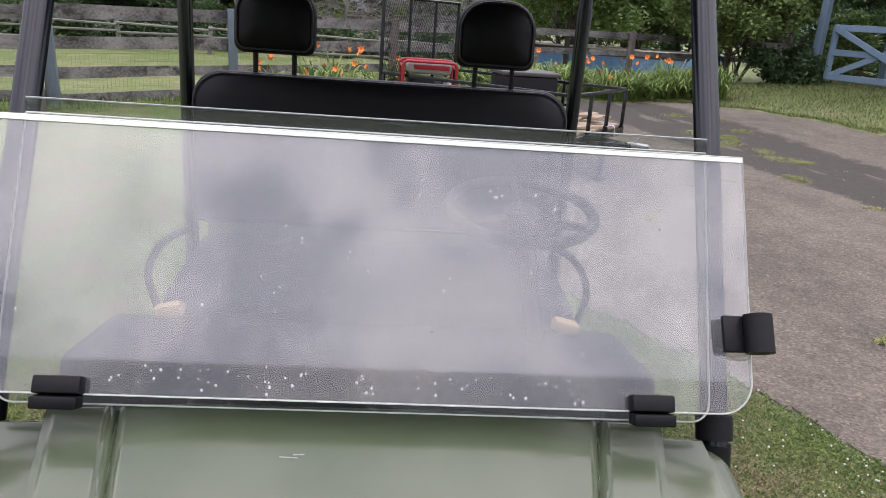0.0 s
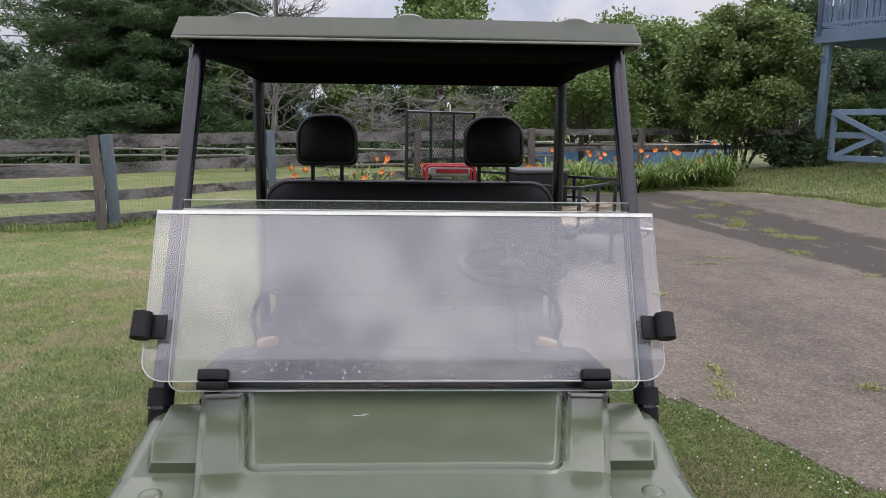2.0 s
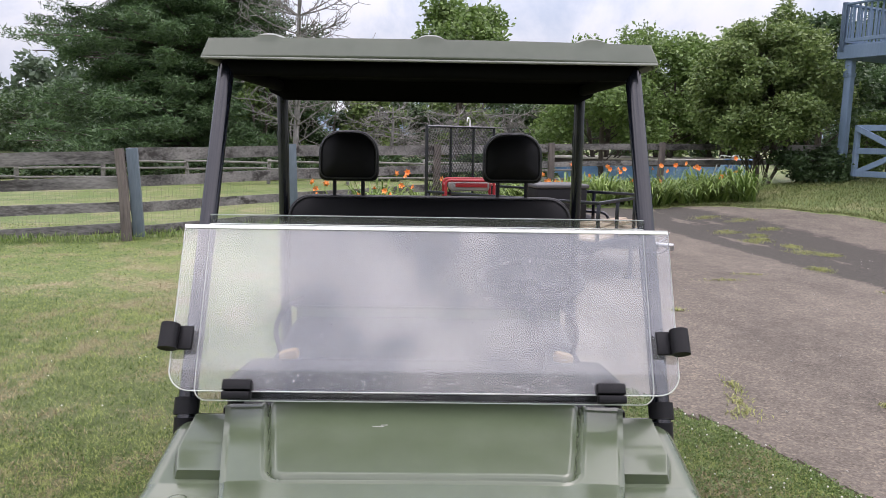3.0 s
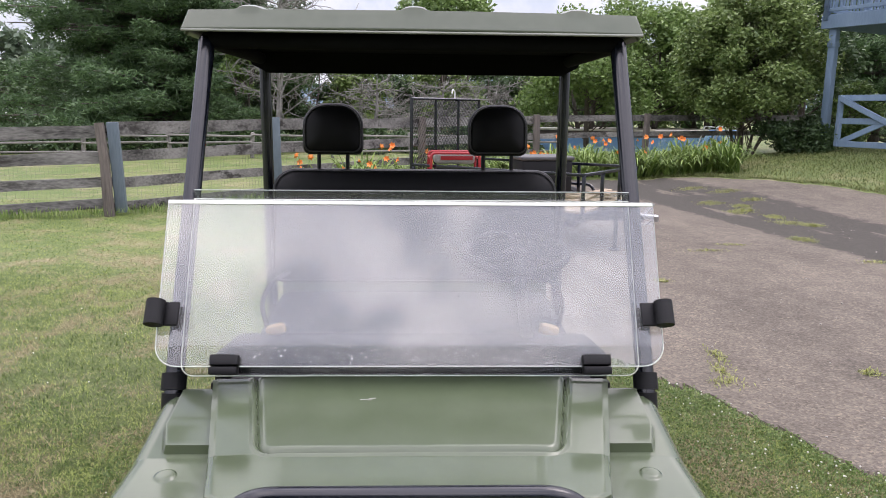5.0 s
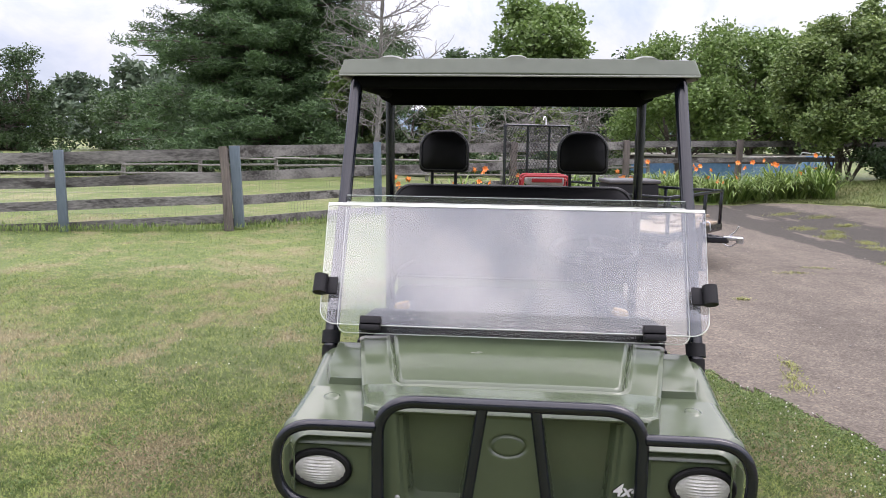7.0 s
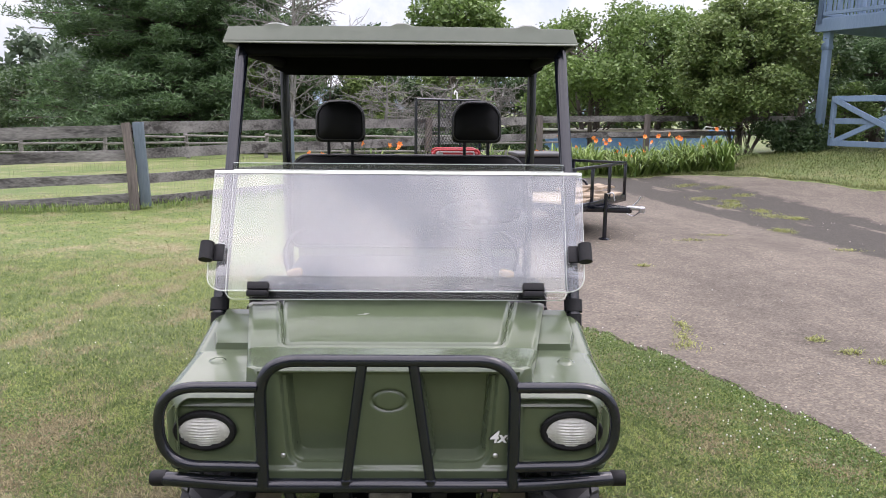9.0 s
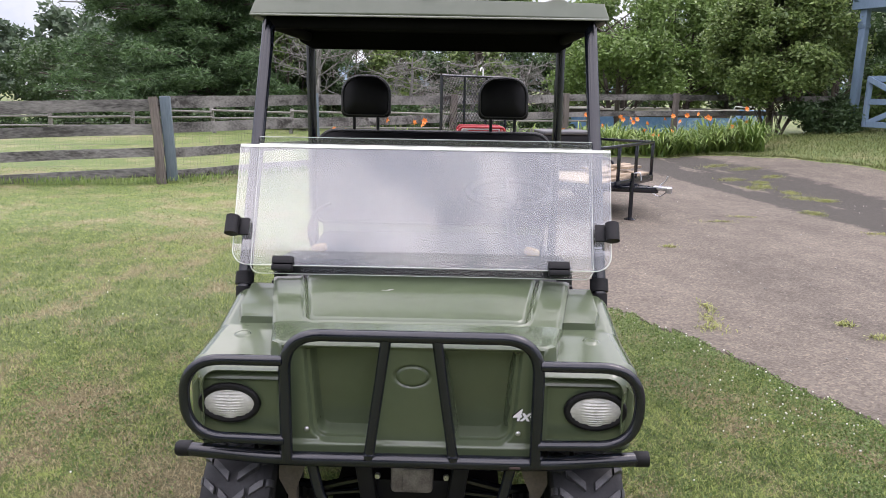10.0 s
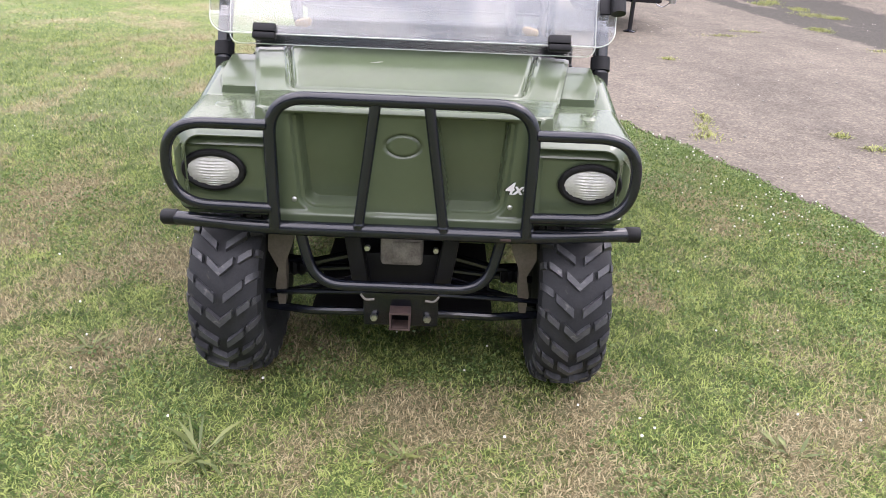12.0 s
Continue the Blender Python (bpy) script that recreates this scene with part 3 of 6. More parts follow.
hood = sheet(hood_skin, 300, 160, 0.004, M_GREEN, "hood", utv)
bm = bmesh.new()
add_box(bm, (-0.115, 0.33, hood_z(0, 0.33) + 0.0068), (0.03, 0.0022, 0.0012), (15, 0, -4))
add_box(bm, (-0.1, 0.336, hood_z(0, 0.336) + 0.0068), (0.018, 0.0026, 0.0012), (15, 0, 4))
part("scratch", bm, M_GREYTANK, hood, "pale scuff in the green plastic")


def nose_skin(u, v):
    """Front face under the hood, with two pressed recesses and a rib between them."""
    z = 0.595 + v * 0.35
    x = (2 * u - 1) * 0.385
    y = -0.06 - 0.006 * smooth(0.64, 0.86, z) - 0.004 * smooth(0.932, 0.944, z)
    ax = abs(x)
    rib = 0.132 - 0.16 * (z - 0.6)
    dx_, dz_ = ax - (0.305 + 0.06 * (z - 0.7)), 0.64 - z
    d = max(dx_, dz_)
    if dx_ > -0.05 and dz_ > -0.05:
        d = math.hypot(dx_ + 0.05, dz_ + 0.05) - 0.05
    rec = smooth(rib, rib + 0.02, ax) * (0.25 * smooth(0.006, -0.004, d) + 0.75 * smooth(-0.012, -0.026, d)) * smooth(0.94, 0.924, z)
    y += (0.05 + 0.015 * smooth(0.88, 0.66, z)) * rec
    ring = math.hypot(x / 0.05, (z - 0.852) / 0.032)
    y += 0.006 * math.exp(-((ring - 1) / 0.12) ** 2)
    y -= 0.014 * smooth(0.645, 0.63, z)
    return (x, y, z)


nose = sheet(nose_skin, 230, 120, 0.004, M_GREEN, "nose_panel", utv)
for s in (-1, 1):
    part("bolt", lathe([(-0.006, 0.0), (-0.006, 0.004), (-0.003, 0.0075), (0.004, 0.0085)], (s * 0.318, -0.062, 0.676), "y", 16), M_ZINC, nose, "small silver bolt")

curve = bpy.data.curves.new("badge", "FONT")
curve.body, curve.size, curve.extrude, curve.shear, curve.offset = "4x4", 0.05, 0.001, 0.25, 0.0012
badge_src = new("badge_text", curve)
dg = bpy.context.evaluated_depsgraph_get()
me = bpy.data.meshes.new_from_object(badge_src.evaluated_get(dg))
bpy.data.objects.remove(badge_src)
me.transform(pose(0.299, -0.0665, 0.72, 90, 0, 0))
badge = finish("badge", me, M_WHITE, nose, "white number badge with dark outline")
me2 = me.copy()
me2.materials.clear()
for vtx in me2.vertices:
    vtx.co = Vector((0.345, -0.0648, 0.738)) + (vtx.co - Vector((0.345, -0.0665, 0.738))) * 1.09
finish("badge_outline", me2, M_BLACK, nose)


def fender_skin(s):
    def fn(u, v):
        y = -0.1 + v * 0.53
        x0 = hood_half(y) - 0.012
        outer = float(np.interp(y, [-0.1, -0.02, 0.43], [0.565, 0.624, 0.615]))
        flat = outer - x0
        pe = min(0.586 + 0.3 * (y - 0.22), outer - 0.01)
        k = round(u * 130)
        w = (pe - 0.003 - x0) * k / 60 if k <= 60 else pe + 0.003 - x0 + (x0 + 0.36 - pe - 0.003) * (k - 61) / 69
        z = 0.91 + (0.27 if y > 0.2 else 0.09) * (y - 0.2)
        if w < flat:
            x = x0 + w
            drop = 0.0
        else:
            a = min((w - flat) / 0.075, 1.0) * math.pi / 2
            x = x0 + flat + 0.048 * math.sin(a)
            drop = 0.048 * (1 - math.cos(a)) + max(0, w - flat - 0.075) * 1.5
        pod = float(k <= 60) * float(y > 0.216)
        z += 0.021 * pod
        knob = math.hypot(x - 0.555, y - 0.125)
        z += 0.006 * smooth(0.026, 0.018, knob)
        front = smooth(-0.05, -0.1, y)
        z -= drop + 0.012 * front
        return (s * x, y, z)
    return fn


def lamp_skin(s):
    """Face round the head lamp, with a bevelled brow over it."""
    def fn(u, v):
        z = 0.625 + v * 0.258
        x = 0.372 + u * (0.288 - 0.05 * float(smooth(0.79, 0.883, z)) - 0.03 * float(smooth(0.69, 0.625, z)))
        y = -0.088 + 0.05 * smooth(0.63, 0.67, x) ** 2
        y += 0.03 * smooth(0.832, 0.883, z) + 0.02 * smooth(0.655, 0.63, z)
        k = smooth(0.388, 0.4, x) * smooth(0.655, 0.64, x) * smooth(0.66, 0.668, z) * smooth(0.842, 0.834, z)
        return (s * x, y + 0.012 * k, z)
    return fn


for s in (-1, 1):
    fender = sheet(fender_skin(s), 130, 140, 0.004, M_GREEN, "fender", utv)
    panel = sheet(lamp_skin(s), 60, 50, 0.004, M_GREEN, "lamp_panel", utv)
    # head lamp: black bezel, ribbed oval lens
    lamp = part("headlight", bmesh.new(), M_LENS, utv, "oval clear ribbed headlight in a black bezel")
    bm = bmesh.new()
    n, rings = 48, []
    for k in range(41):
        rr = k / 40
        ring = []
        for a in range(n):
            t = 2 * math.pi * a / n
            lx, lz = rr * 0.075 * math.cos(t), rr * 0.044 * math.sin(t)
            ring.append(bm.verts.new((s * 0.54 + lx, -0.108 + 0.016 * rr * rr - 0.0022 * math.cos(lz * 2 * math.pi / 0.0085), 0.764 + lz)))
        rings.append(ring)
    for ra, rb in zip(rings, rings[1:]):
        for a in range(n):
            bm.faces.new((ra[a], ra[(a + 1) % n], rb[(a + 1) % n], rb[a]))
    bmesh.ops.remove_doubles(bm, verts=bm.verts, dist=1e-5)
    bm.to_mesh(lamp.data)
    bm.free()
    lamp.data.polygons.foreach_set("use_smooth", [True] * len(lamp.data.polygons))
    ringpts = [(s * 0.54 + 0.083 * math.cos(2 * math.pi * a / 40), -0.088, 0.766 + 0.0525 * math.sin(2 * math.pi * a / 40)) for a in range(40)]
    part("bezel", tube(ringpts, 0.0105, 10, closed=True), M_DARK, lamp, "black oval bezel")
    bm = lathe([(0.0, 0.01), (0.0, 1.0), (0.02, 1.0), (0.02, 0.01)], (0, 0, 0), "y", 40)
    bmesh.ops.transform(bm, matrix=pose(s * 0.54, -0.089, 0.765) @ Matrix.Diagonal((0.082, 1, 0.052, 1)), verts=bm.verts)
    part("bowl", bm, M_STEEL, lamp)

# brush guard
guard = part("brush_guard", tube(fillet([(-0.70, -0.068, 0.607), (-0.4, -0.115, 0.606), (0.4, -0.115, 0.606), (0.70, -0.068, 0.607)], 0.09), 0.0215, 16), M_BLACK, utv, "black tubular steel brush guard, scuffed")
part("top_hoop", tube(fillet([(-0.365, -0.125, 0.61), (-0.365, -0.125, 0.995), (0.365, -0.125, 0.995), (0.365, -0.125, 0.61)], 0.11, 10), 0.018, 14), M_BLACK, guard)
for s in (-1, 1):
    part("upright", tube([(s * 0.073, -0.125, 0.985), (s * 0.125, -0.122, 0.615)], 0.016, 14), M_BLACK, guard)
    part("lamp_loop", tube(fillet([(s * 0.37, -0.13, 0.917), (s * 0.657, -0.13, 0.917), (s * 0.657, -0.13, 0.678), (s * 0.37, -0.13, 0.672)], 0.135, 12), 0.0158, 14), M_BLACK, guard)
    part("end_cap", lathe([(-0.025, 0.0), (-0.025, 0.019), (-0.018, 0.0238), (0.022, 0.0238), (0.024, 0.0)], (s * 0.688, -0.07, 0.607), "x", 24), M_DARK, guard, "grey plastic end cap")
part("lower_hoop", tube(fillet([(-0.3, -0.1, 0.6), (-0.262, -0.1, 0.414), (0.262, -0.1, 0.414), (0.3, -0.1, 0.6)], 0.1, 10), 0.0165, 14), M_BLACK, guard)
for x, z in ((-0.37, 0.633), (0.37, 0.633), (-0.123, 0.63), (0.123, 0.63)):
    part("weld_bead", lathe([(-0.005, 0.0165), (0.0, 0.0185), (0.005, 0.0165)], (x, -0.122, z), "z", 20), M_BLACK, guard)
part("rust_patch", box((0.305, -0.1375, 0.603), (0.032, 0.002, 0.007), bevel=0.0008), M_RUST, guard, "rubbed rusty red patch")

# chassis seen under the guard
part("chassis", box((0, 0.25, 0.42), (0.3, 0.5, 0.12), bevel=0.01), M_DARK, utv)
part("skid_plate", box((0, -0.04, 0.305), (0.24, 0.02, 0.13), (8, 0, 0), bevel=0.006), M_BLACK, utv)
rec = bmesh.new()
for c, sz in (((0, -0.07, 0.318), (0.066, 0.06, 0.006)), ((0, -0.07, 0.262), (0.066, 0.06, 0.006)), ((-0.03, -0.07, 0.29), (0.006, 0.06, 0.05)), ((0.03, -0.07, 0.29), (0.006, 0.06, 0.05))):
    add_box(rec, c, sz)
part("receiver", rec, M_RUST, utv, "rusty square receiver tube")
for s in (-1, 1):
    part("plate_bolt", lathe([(-0.01, 0.0), (-0.01, 0.012), (0.004, 0.013)], (s * 0.085, -0.05, 0.276), "y", 6), M_ZINC, utv)
    part("tow_loop", tube(fillet([(s * 0.078, -0.112, 0.376), (s * 0.106, -0.116, 0.374), (s * 0.12, -0.112, 0.392)], 0.012), 0.0036, 8), M_CAST, utv)
part("winch_housing", box((0.0, -0.005, 0.515), (0.13, 0.11, 0.1), bevel=0.014), M_CAST, utv, "grey cast metal housing")
part("housing_plate", box((0.015, -0.062, 0.515), (0.085, 0.006, 0.07), bevel=0.003), M_CAST, utv)
for s in (-1, 1):
    part("bracket", box((s * 0.14, -0.02, 0.47), (0.05, 0.05, 0.2), (0, s * 8, 0), bevel=0.006), M_DARK, utv)
    part("bracket_bolt", lathe([(-0.008, 0.0), (-0.008, 0.009), (0.004, 0.01)], (s * 0.105, -0.05, 0.52), "y", 6), M_ZINC, utv)
    part("lower_arm", tube([(s * 0.1, -0.01, 0.272), (s * 0.3, 0.03, 0.245), (s * 0.46, 0.08, 0.232)], 0.014, 10), M_BLACK, utv)
    part("lower_arm", tube([(s * 0.1, 0.24, 0.28), (s * 0.3, 0.19, 0.25), (s * 0.46, 0.13, 0.24)], 0.014, 10), M_BLACK, utv)
    part("upper_arm", tube([(s * 0.11, 0.14, 0.42), (s * 0.3, 0.16, 0.36), (s * 0.42, 0.18, 0.36)], 0.016, 10), M_BLACK, utv)
    part("tie_rod", tube([(s * 0.1, 0.0, 0.338), (s * 0.45, 0.05, 0.3)], 0.009, 8), M_BLACK, utv)
    boot = [(k * 0.012, 0.026 + 0.008 * (k % 2)) for k in range(7)]
    part("axle_boot", lathe([(0, 0)] + boot + [(0.085, 0)], (s * 0.33 if s > 0 else -0.415, 0.18, 0.33), "x", 20), M_DARK, utv)
    part("drive_shaft", tube([(s * 0.12, 0.18, 0.34), (s * 0.44, 0.18, 0.31)], 0.013, 10), M_BLACK, utv)
    # dusty splash guard behind each front wheel
    bm = bmesh.new()
    prof = [(0.4, 0.57), (0.333, 0.565), (0.345, 0.5), (0.372, 0.43), (0.378, 0.34), (0.39, 0.25), (0.412, 0.25), (0.415, 0.33), (0.4, 0.4), (0.425, 0.47), (0.42, 0.52)]
    fa = [bm.verts.new((s * x, -0.01 + 0.2 * (0.57 - z), z)) for x, z in prof]
    fb = [bm.verts.new((s * x, 0.025 + 0.2 * (0.57 - z), z)) for x, z in prof]
    bm.faces.new(fa)
    bm.faces.new(fb[::-1])
    for k in range(len(prof)):
        bm.faces.new((fa[k], fa[(k + 1) % len(prof)], fb[(k + 1) % len(prof)], fb[k]))
    part("splash_guard", bm, M_MUD, utv, "dusty tan plastic splash guard")


def tyre_profile(half, r):
    return [(-half * 0.8, r * 0.58), (-half * 1.0, r * 0.66), (-half * 1.06, r * 0.8), (-half * 0.98, r * 0.91), (-half * 0.78, r * 0.97), (-half * 0.4, r * 0.995),
            (0, r), (half * 0.4, r * 0.995), (half * 0.78, r * 0.97), (half * 0.98, r * 0.91), (half * 1.06, r * 0.8), (half * 1.0, r * 0.66), (half * 0.8, r * 0.58)]


def add_lug(bm, ring, half, r, a0, x0, x1, da, w, h):
    """One tread block: runs from x0 to x1 across the tread while it turns by da."""
    steps = 4
    rows = []
    for k in range(steps + 1):
        t = k / steps
        x = x0 + (x1 - x0) * t
        rad = float(np.interp(x, [p[0] for p in ring[2:11]], [p[1] for p in ring[2:11]]))
        row = []
        for side, top in ((-1, 0), (-0.84, 1), (0.84, 1), (1, 0)):
            a = a0 + da * t + side * w / 2 / r
            rr = rad + (h if top else -0.004)
            row.append(bm.verts.new((x, -rr * math.cos(a), rr * math.sin(a))))
        rows.append(row)
    for ra, rb in zip(rows, rows[1:]):
        for k in range(3):
            bm.faces.new((ra[k], ra[k + 1], rb[k + 1], rb[k]))
    bm.faces.new(rows[0])
    bm.faces.new(rows[-1][::-1])


def wheel(centre, half, r, lean=0):
    w = part("wheel", lathe([(-half * 0.75, 0.0), (-half * 0.75, r * 0.2), (-half * 0.35, r * 0.26), (-half * 0.35, r * 0.5), (-half * 0.82, r * 0.6), (half * 0.82, r * 0.6), (half * 0.35, r * 0.5), (half * 0.5, 0.0)], (0, 0, 0), "x", 32), M_STEEL, utv, "dusty steel wheel")
    w.data.materials.clear()
    w.data.materials.append(M_CAST)
    ring = tyre_profile(half, r)
    tyre = part("tyre", lathe(ring, (0, 0, 0), "x", 64), M_RUBBER, w, "black knobbly off-road tyre with chevron lugs")
    bm = bmesh.new()
    pitches = 12
    for k in range(pitches):
        a = 2 * math.pi * k / pitches
        p = 2 * math.pi / pitches
        for s in (-1, 1):
            add_lug(bm, ring, half, r, a, 0.0, s * half * 0.36, p * 0.22, 0.026, 0.019)
            add_lug(bm, ring, half, r, a + p * 0.24, s * half * 0.5, s * half * 0.84, p * 0.18, 0.025, 0.019)
            add_lug(bm, ring, half, r, a + p * 0.5, s * half * 0.13, s * half * 0.64, p * 0.29, 0.028, 0.019)
            add_lug(bm, ring, half, r, a + p * 0.86, s * half * 0.72, s * half * 1.03, p * 0.15, 0.027, 0.017)
            add_lug(bm, ring, half, r, a + p * 0.42, s * half * 0.9, s * half * 1.04, p * 0.05, 0.026, 0.014)
    part("tread", bm, M_TREAD, w)
    w.matrix_world = pose(*centre, 0, 0, lean)
    return w


for s in (-1, 1):
    wheel((s * 0.542, 0.14, 0.3), 0.108, 0.296, 0)
    wheel((s * 0.54, 2.05, 0.305), 0.13, 0.3, 0)

# dark pans and bulkhead, added to block light under the vehicle
part("belly_shade_pan", box((0, 1.68, 0.37), (1.1, 2.15, 0.03), bevel=0.006), M_LINER_SHADE, utv)
part("front_shade_pan", box((0, 0.31, 0.245), (0.6, 0.56, 0.014), bevel=0.004), M_LINER_SHADE, utv)
part("shade_bulkhead", box((0, 0.42, 0.6), (0.9, 0.03, 0.3), bevel=0.006), M_LINER_SHADE, utv)
# tub, dash, floor, seats, bed
part("inner_fender", box((-0.52, 0.35, 0.66), (0.25, 0.5, 0.02), (0, 10, 0), bevel=0.005), M_DARK, utv)
part("inner_fender", box((0.52, 0.35, 0.66), (0.25, 0.5, 0.02), (0, -10, 0), bevel=0.005), M_DARK, utv)
part("firewall", box((0, 0.5, 0.76), (1.1, 0.03, 0.46), bevel=0.006), M_DARK, utv)
part("cowl", box((0, 0.45, 0.985), (0.98, 0.09, 0.05), (15, 0, 0), bevel=0.012), M_DARK, utv)
part("dashboard", box((0, 0.68, 0.965), (1.12, 0.28, 0.16), (-6, 0, 0), bevel=0.03, seg=4), M_DARK, utv, "black moulded dashboard")
part("floor_pan", box((0, 1.0, 0.42), (1.18, 1.0, 0.03), bevel=0.006), M_DARK, utv)
for s in (-1, 1):
    part("rocker_panel", box((s * 0.57, 1.0, 0.37), (0.07, 0.95, 0.26), bevel=0.02), M_GREEN, utv)
part("seat_base", box((0, 1.5, 0.62), (1.2, 0.5, 0.36), bevel=0.02), M_GREEN, utv)
part("seat_cushion", box((0, 1.5, 0.86), (1.18, 0.5, 0.13), (4, 0, 0), bevel=0.045, seg=4), M_VINYL, utv)


def pad(w, h, d, r, top_r, centre, tilt, name, parent, label, mat=M_VINYL):
    """An upholstered back pad with rounded top corners and a piped edge."""
    def outline(k=1.0):
        pts = []
        for cx, cz, r_, a0 in ((w / 2 - r, -h / 2 + r, r, -90), (w / 2 - top_r, h / 2 - top_r, top_r, 0), (-w / 2 + top_r, h / 2 - top_r, top_r, 90), (-w / 2 + r, -h / 2 + r, r, 180)):
            for j in range(9):
                a = radians(a0 + j * 90 / 8)
                pts.append(((cx + r_ * math.cos(a)) * k, (cz + r_ * math.sin(a)) * k))
        return pts
    bm = bmesh.new()
    rows = []
    for y, inset in ((-d / 2, 0.08), (-d / 2 + 0.012, 0.028), (-d / 2 + 0.03, 0.006), (0, 0), (d / 2 - 0.03, 0.006), (d / 2 - 0.01, 0.03), (d / 2, 0.08)):
        kx, kz = 1 - inset / (w / 2), 1 - inset / (h / 2)
        rows.append([bm.verts.new((x * kx, y, z * kz)) for x, z in outline()])
    for ra, rb in zip(rows, rows[1:]):
        for j in range(len(ra)):
            bm.faces.new((ra[j], ra[(j + 1) % len(ra)], rb[(j + 1) % len(ra)], rb[j]))
    bm.faces.new(rows[0][::-1])
    bm.faces.new(rows[-1])
    m = pose(*centre, tilt, 0, 0)
    bmesh.ops.transform(bm, matrix=m, verts=bm.verts)
    ob = part(name, bm, mat, parent, label, 60)
    pts = [m @ Vector((x * (1 - 0.012 / (w / 2)), -d / 2 + 0.02, z * (1 - 0.012 / (h / 2)))) for x, z in outline()]
    part("piping", tube(pts, 0.0035, 6, closed=True), M_PIPING, ob)
    return ob


seat_back = pad(1.245, 0.5, 0.11, 0.05, 0.1, (0, 1.77, 1.222), -8, "seat_back", utv, "black vinyl bench seat back")
for s in (-1, 1):
    hr = pad(0.262, 0.22, 0.085, 0.035, 0.098, (s * 0.358, 1.815, 1.639), -5, "headrest", utv, "black vinyl headrest on two posts")
    for t in (-1, 1):
        part("post", tube([(s * 0.358 + t * 0.062, 1.8, 1.45), (s * 0.358 + t * 0.062, 1.812, 1.56)], 0.0085, 10), M_DARK, hr)
    # hip restraint bars beside the seat with a tan pad at the foot
    part("grab_bar", tube(fillet([(s * 0.455, 0.84, 1.0), (s * 0.475, 0.8, 1.13), (s * 0.44, 0.8, 1.2), (s * 0.39, 0.84, 1.22)], 0.08), 0.008, 10), M_DARK, utv)
    part("grab_pad", box((s * 0.43, 0.8, 1.045), (0.062, 0.04, 0.034), (0, s * 14, 0), bevel=0.012), M_TAN, utv, "tan foam pad")

# steering wheel on the driver's side
wheel_m = pose(0.34, 0.98, 1.262, 11, 0, 0)
pts = [wheel_m @ Vector((0.17 * math.cos(2 * math.pi * a / 40), 0.17 * math.sin(2 * math.pi * a / 40), 0)) for a in range(40)]
steer = part("steering_wheel", tube(pts, 0.014, 10, closed=True), M_DARK, utv, "black steering wheel")
for a in (90, 210, 330):
    part("spoke", tube([wheel_m @ Vector((0, 0, -0.02)), wheel_m @ Vector((0.165 * math.cos(radians(a)), 0.165 * math.sin(radians(a)), 0))], 0.011, 8), M_DARK, steer)
part("hub", lathe([(-0.04, 0), (-0.04, 0.035), (0.0, 0.045), (0.012, 0.03), (0.014, 0)], wheel_m.translation, "z", 20), M_DARK, steer)
part("steering_column", tube([wheel_m.translation, (0.36, 0.66, 0.95)], 0.02, 10), M_DARK, utv)

bed = part("cargo_bed", box((0, 2.45, 0.72), (1.25, 0.95, 0.03), bevel=0.005), M_GREEN, utv)
for c, sz in (((0, 1.98, 0.86), (1.25, 0.03, 0.27)), ((0, 2.92, 0.86), (1.25, 0.03, 0.27)), ((-0.61, 2.45, 0.86), (0.03, 0.92, 0.27)), ((0.61, 2.45, 0.86), (0.03, 0.92, 0.27))):
    part("bed_wall", box(c, sz, bevel=0.006), M_GREEN, bed)
part("rear_frame", box((0, 2.4, 0.5), (0.7, 1.1, 0.16), bevel=0.01), M_DARK, utv)

# roll cage and canopy
for s in (-1, 1):
    pillar = part("front_pillar", tube([(s * 0.64, 0.45, 0.97), (s * 0.637, 0.93, 1.93)], 0.0245, 48), M_BLACK, utv)
    part("collar", tube([(s * 0.64, 0.455, 0.98), (s * 0.64, 0.475, 1.02)], 0.033, 16), M_DARK, pillar)
    part("foot", tube([(s * 0.64, 0.43, 0.9), (s * 0.64, 0.452, 0.975)], 0.029, 16), M_DARK, pillar)
    rear = part("rear_pillar", tube([(s * 0.648, 1.84, 0.7), (s * 0.648, 1.84, 1.92)], 0.0235, 40), M_BLACK, utv)
    part("joint", tube([(s * 0.648, 1.84, 1.69), (s * 0.648, 1.84, 1.74)], 0.0265, 16), M_BLACK, rear)
    # under the roof the rails take a blacker coat, shade put into the colour
    part("roof_rail", tube([(s * 0.637, 0.93, 1.93), (s * 0.648, 1.84, 1.93)], 0.0235, 14), M_LINER_SHADE, utv)
part("cross_rail", tube([(-0.637, 0.93, 1.93), (0.637, 0.93, 1.93)], 0.0235, 14), M_LINER_SHADE, utv)
part("cross_rail", tube([(-0.635, 1.84, 1.92), (0.635, 1.84, 1.92)], 0.0235, 14), M_LINER_SHADE, utv)


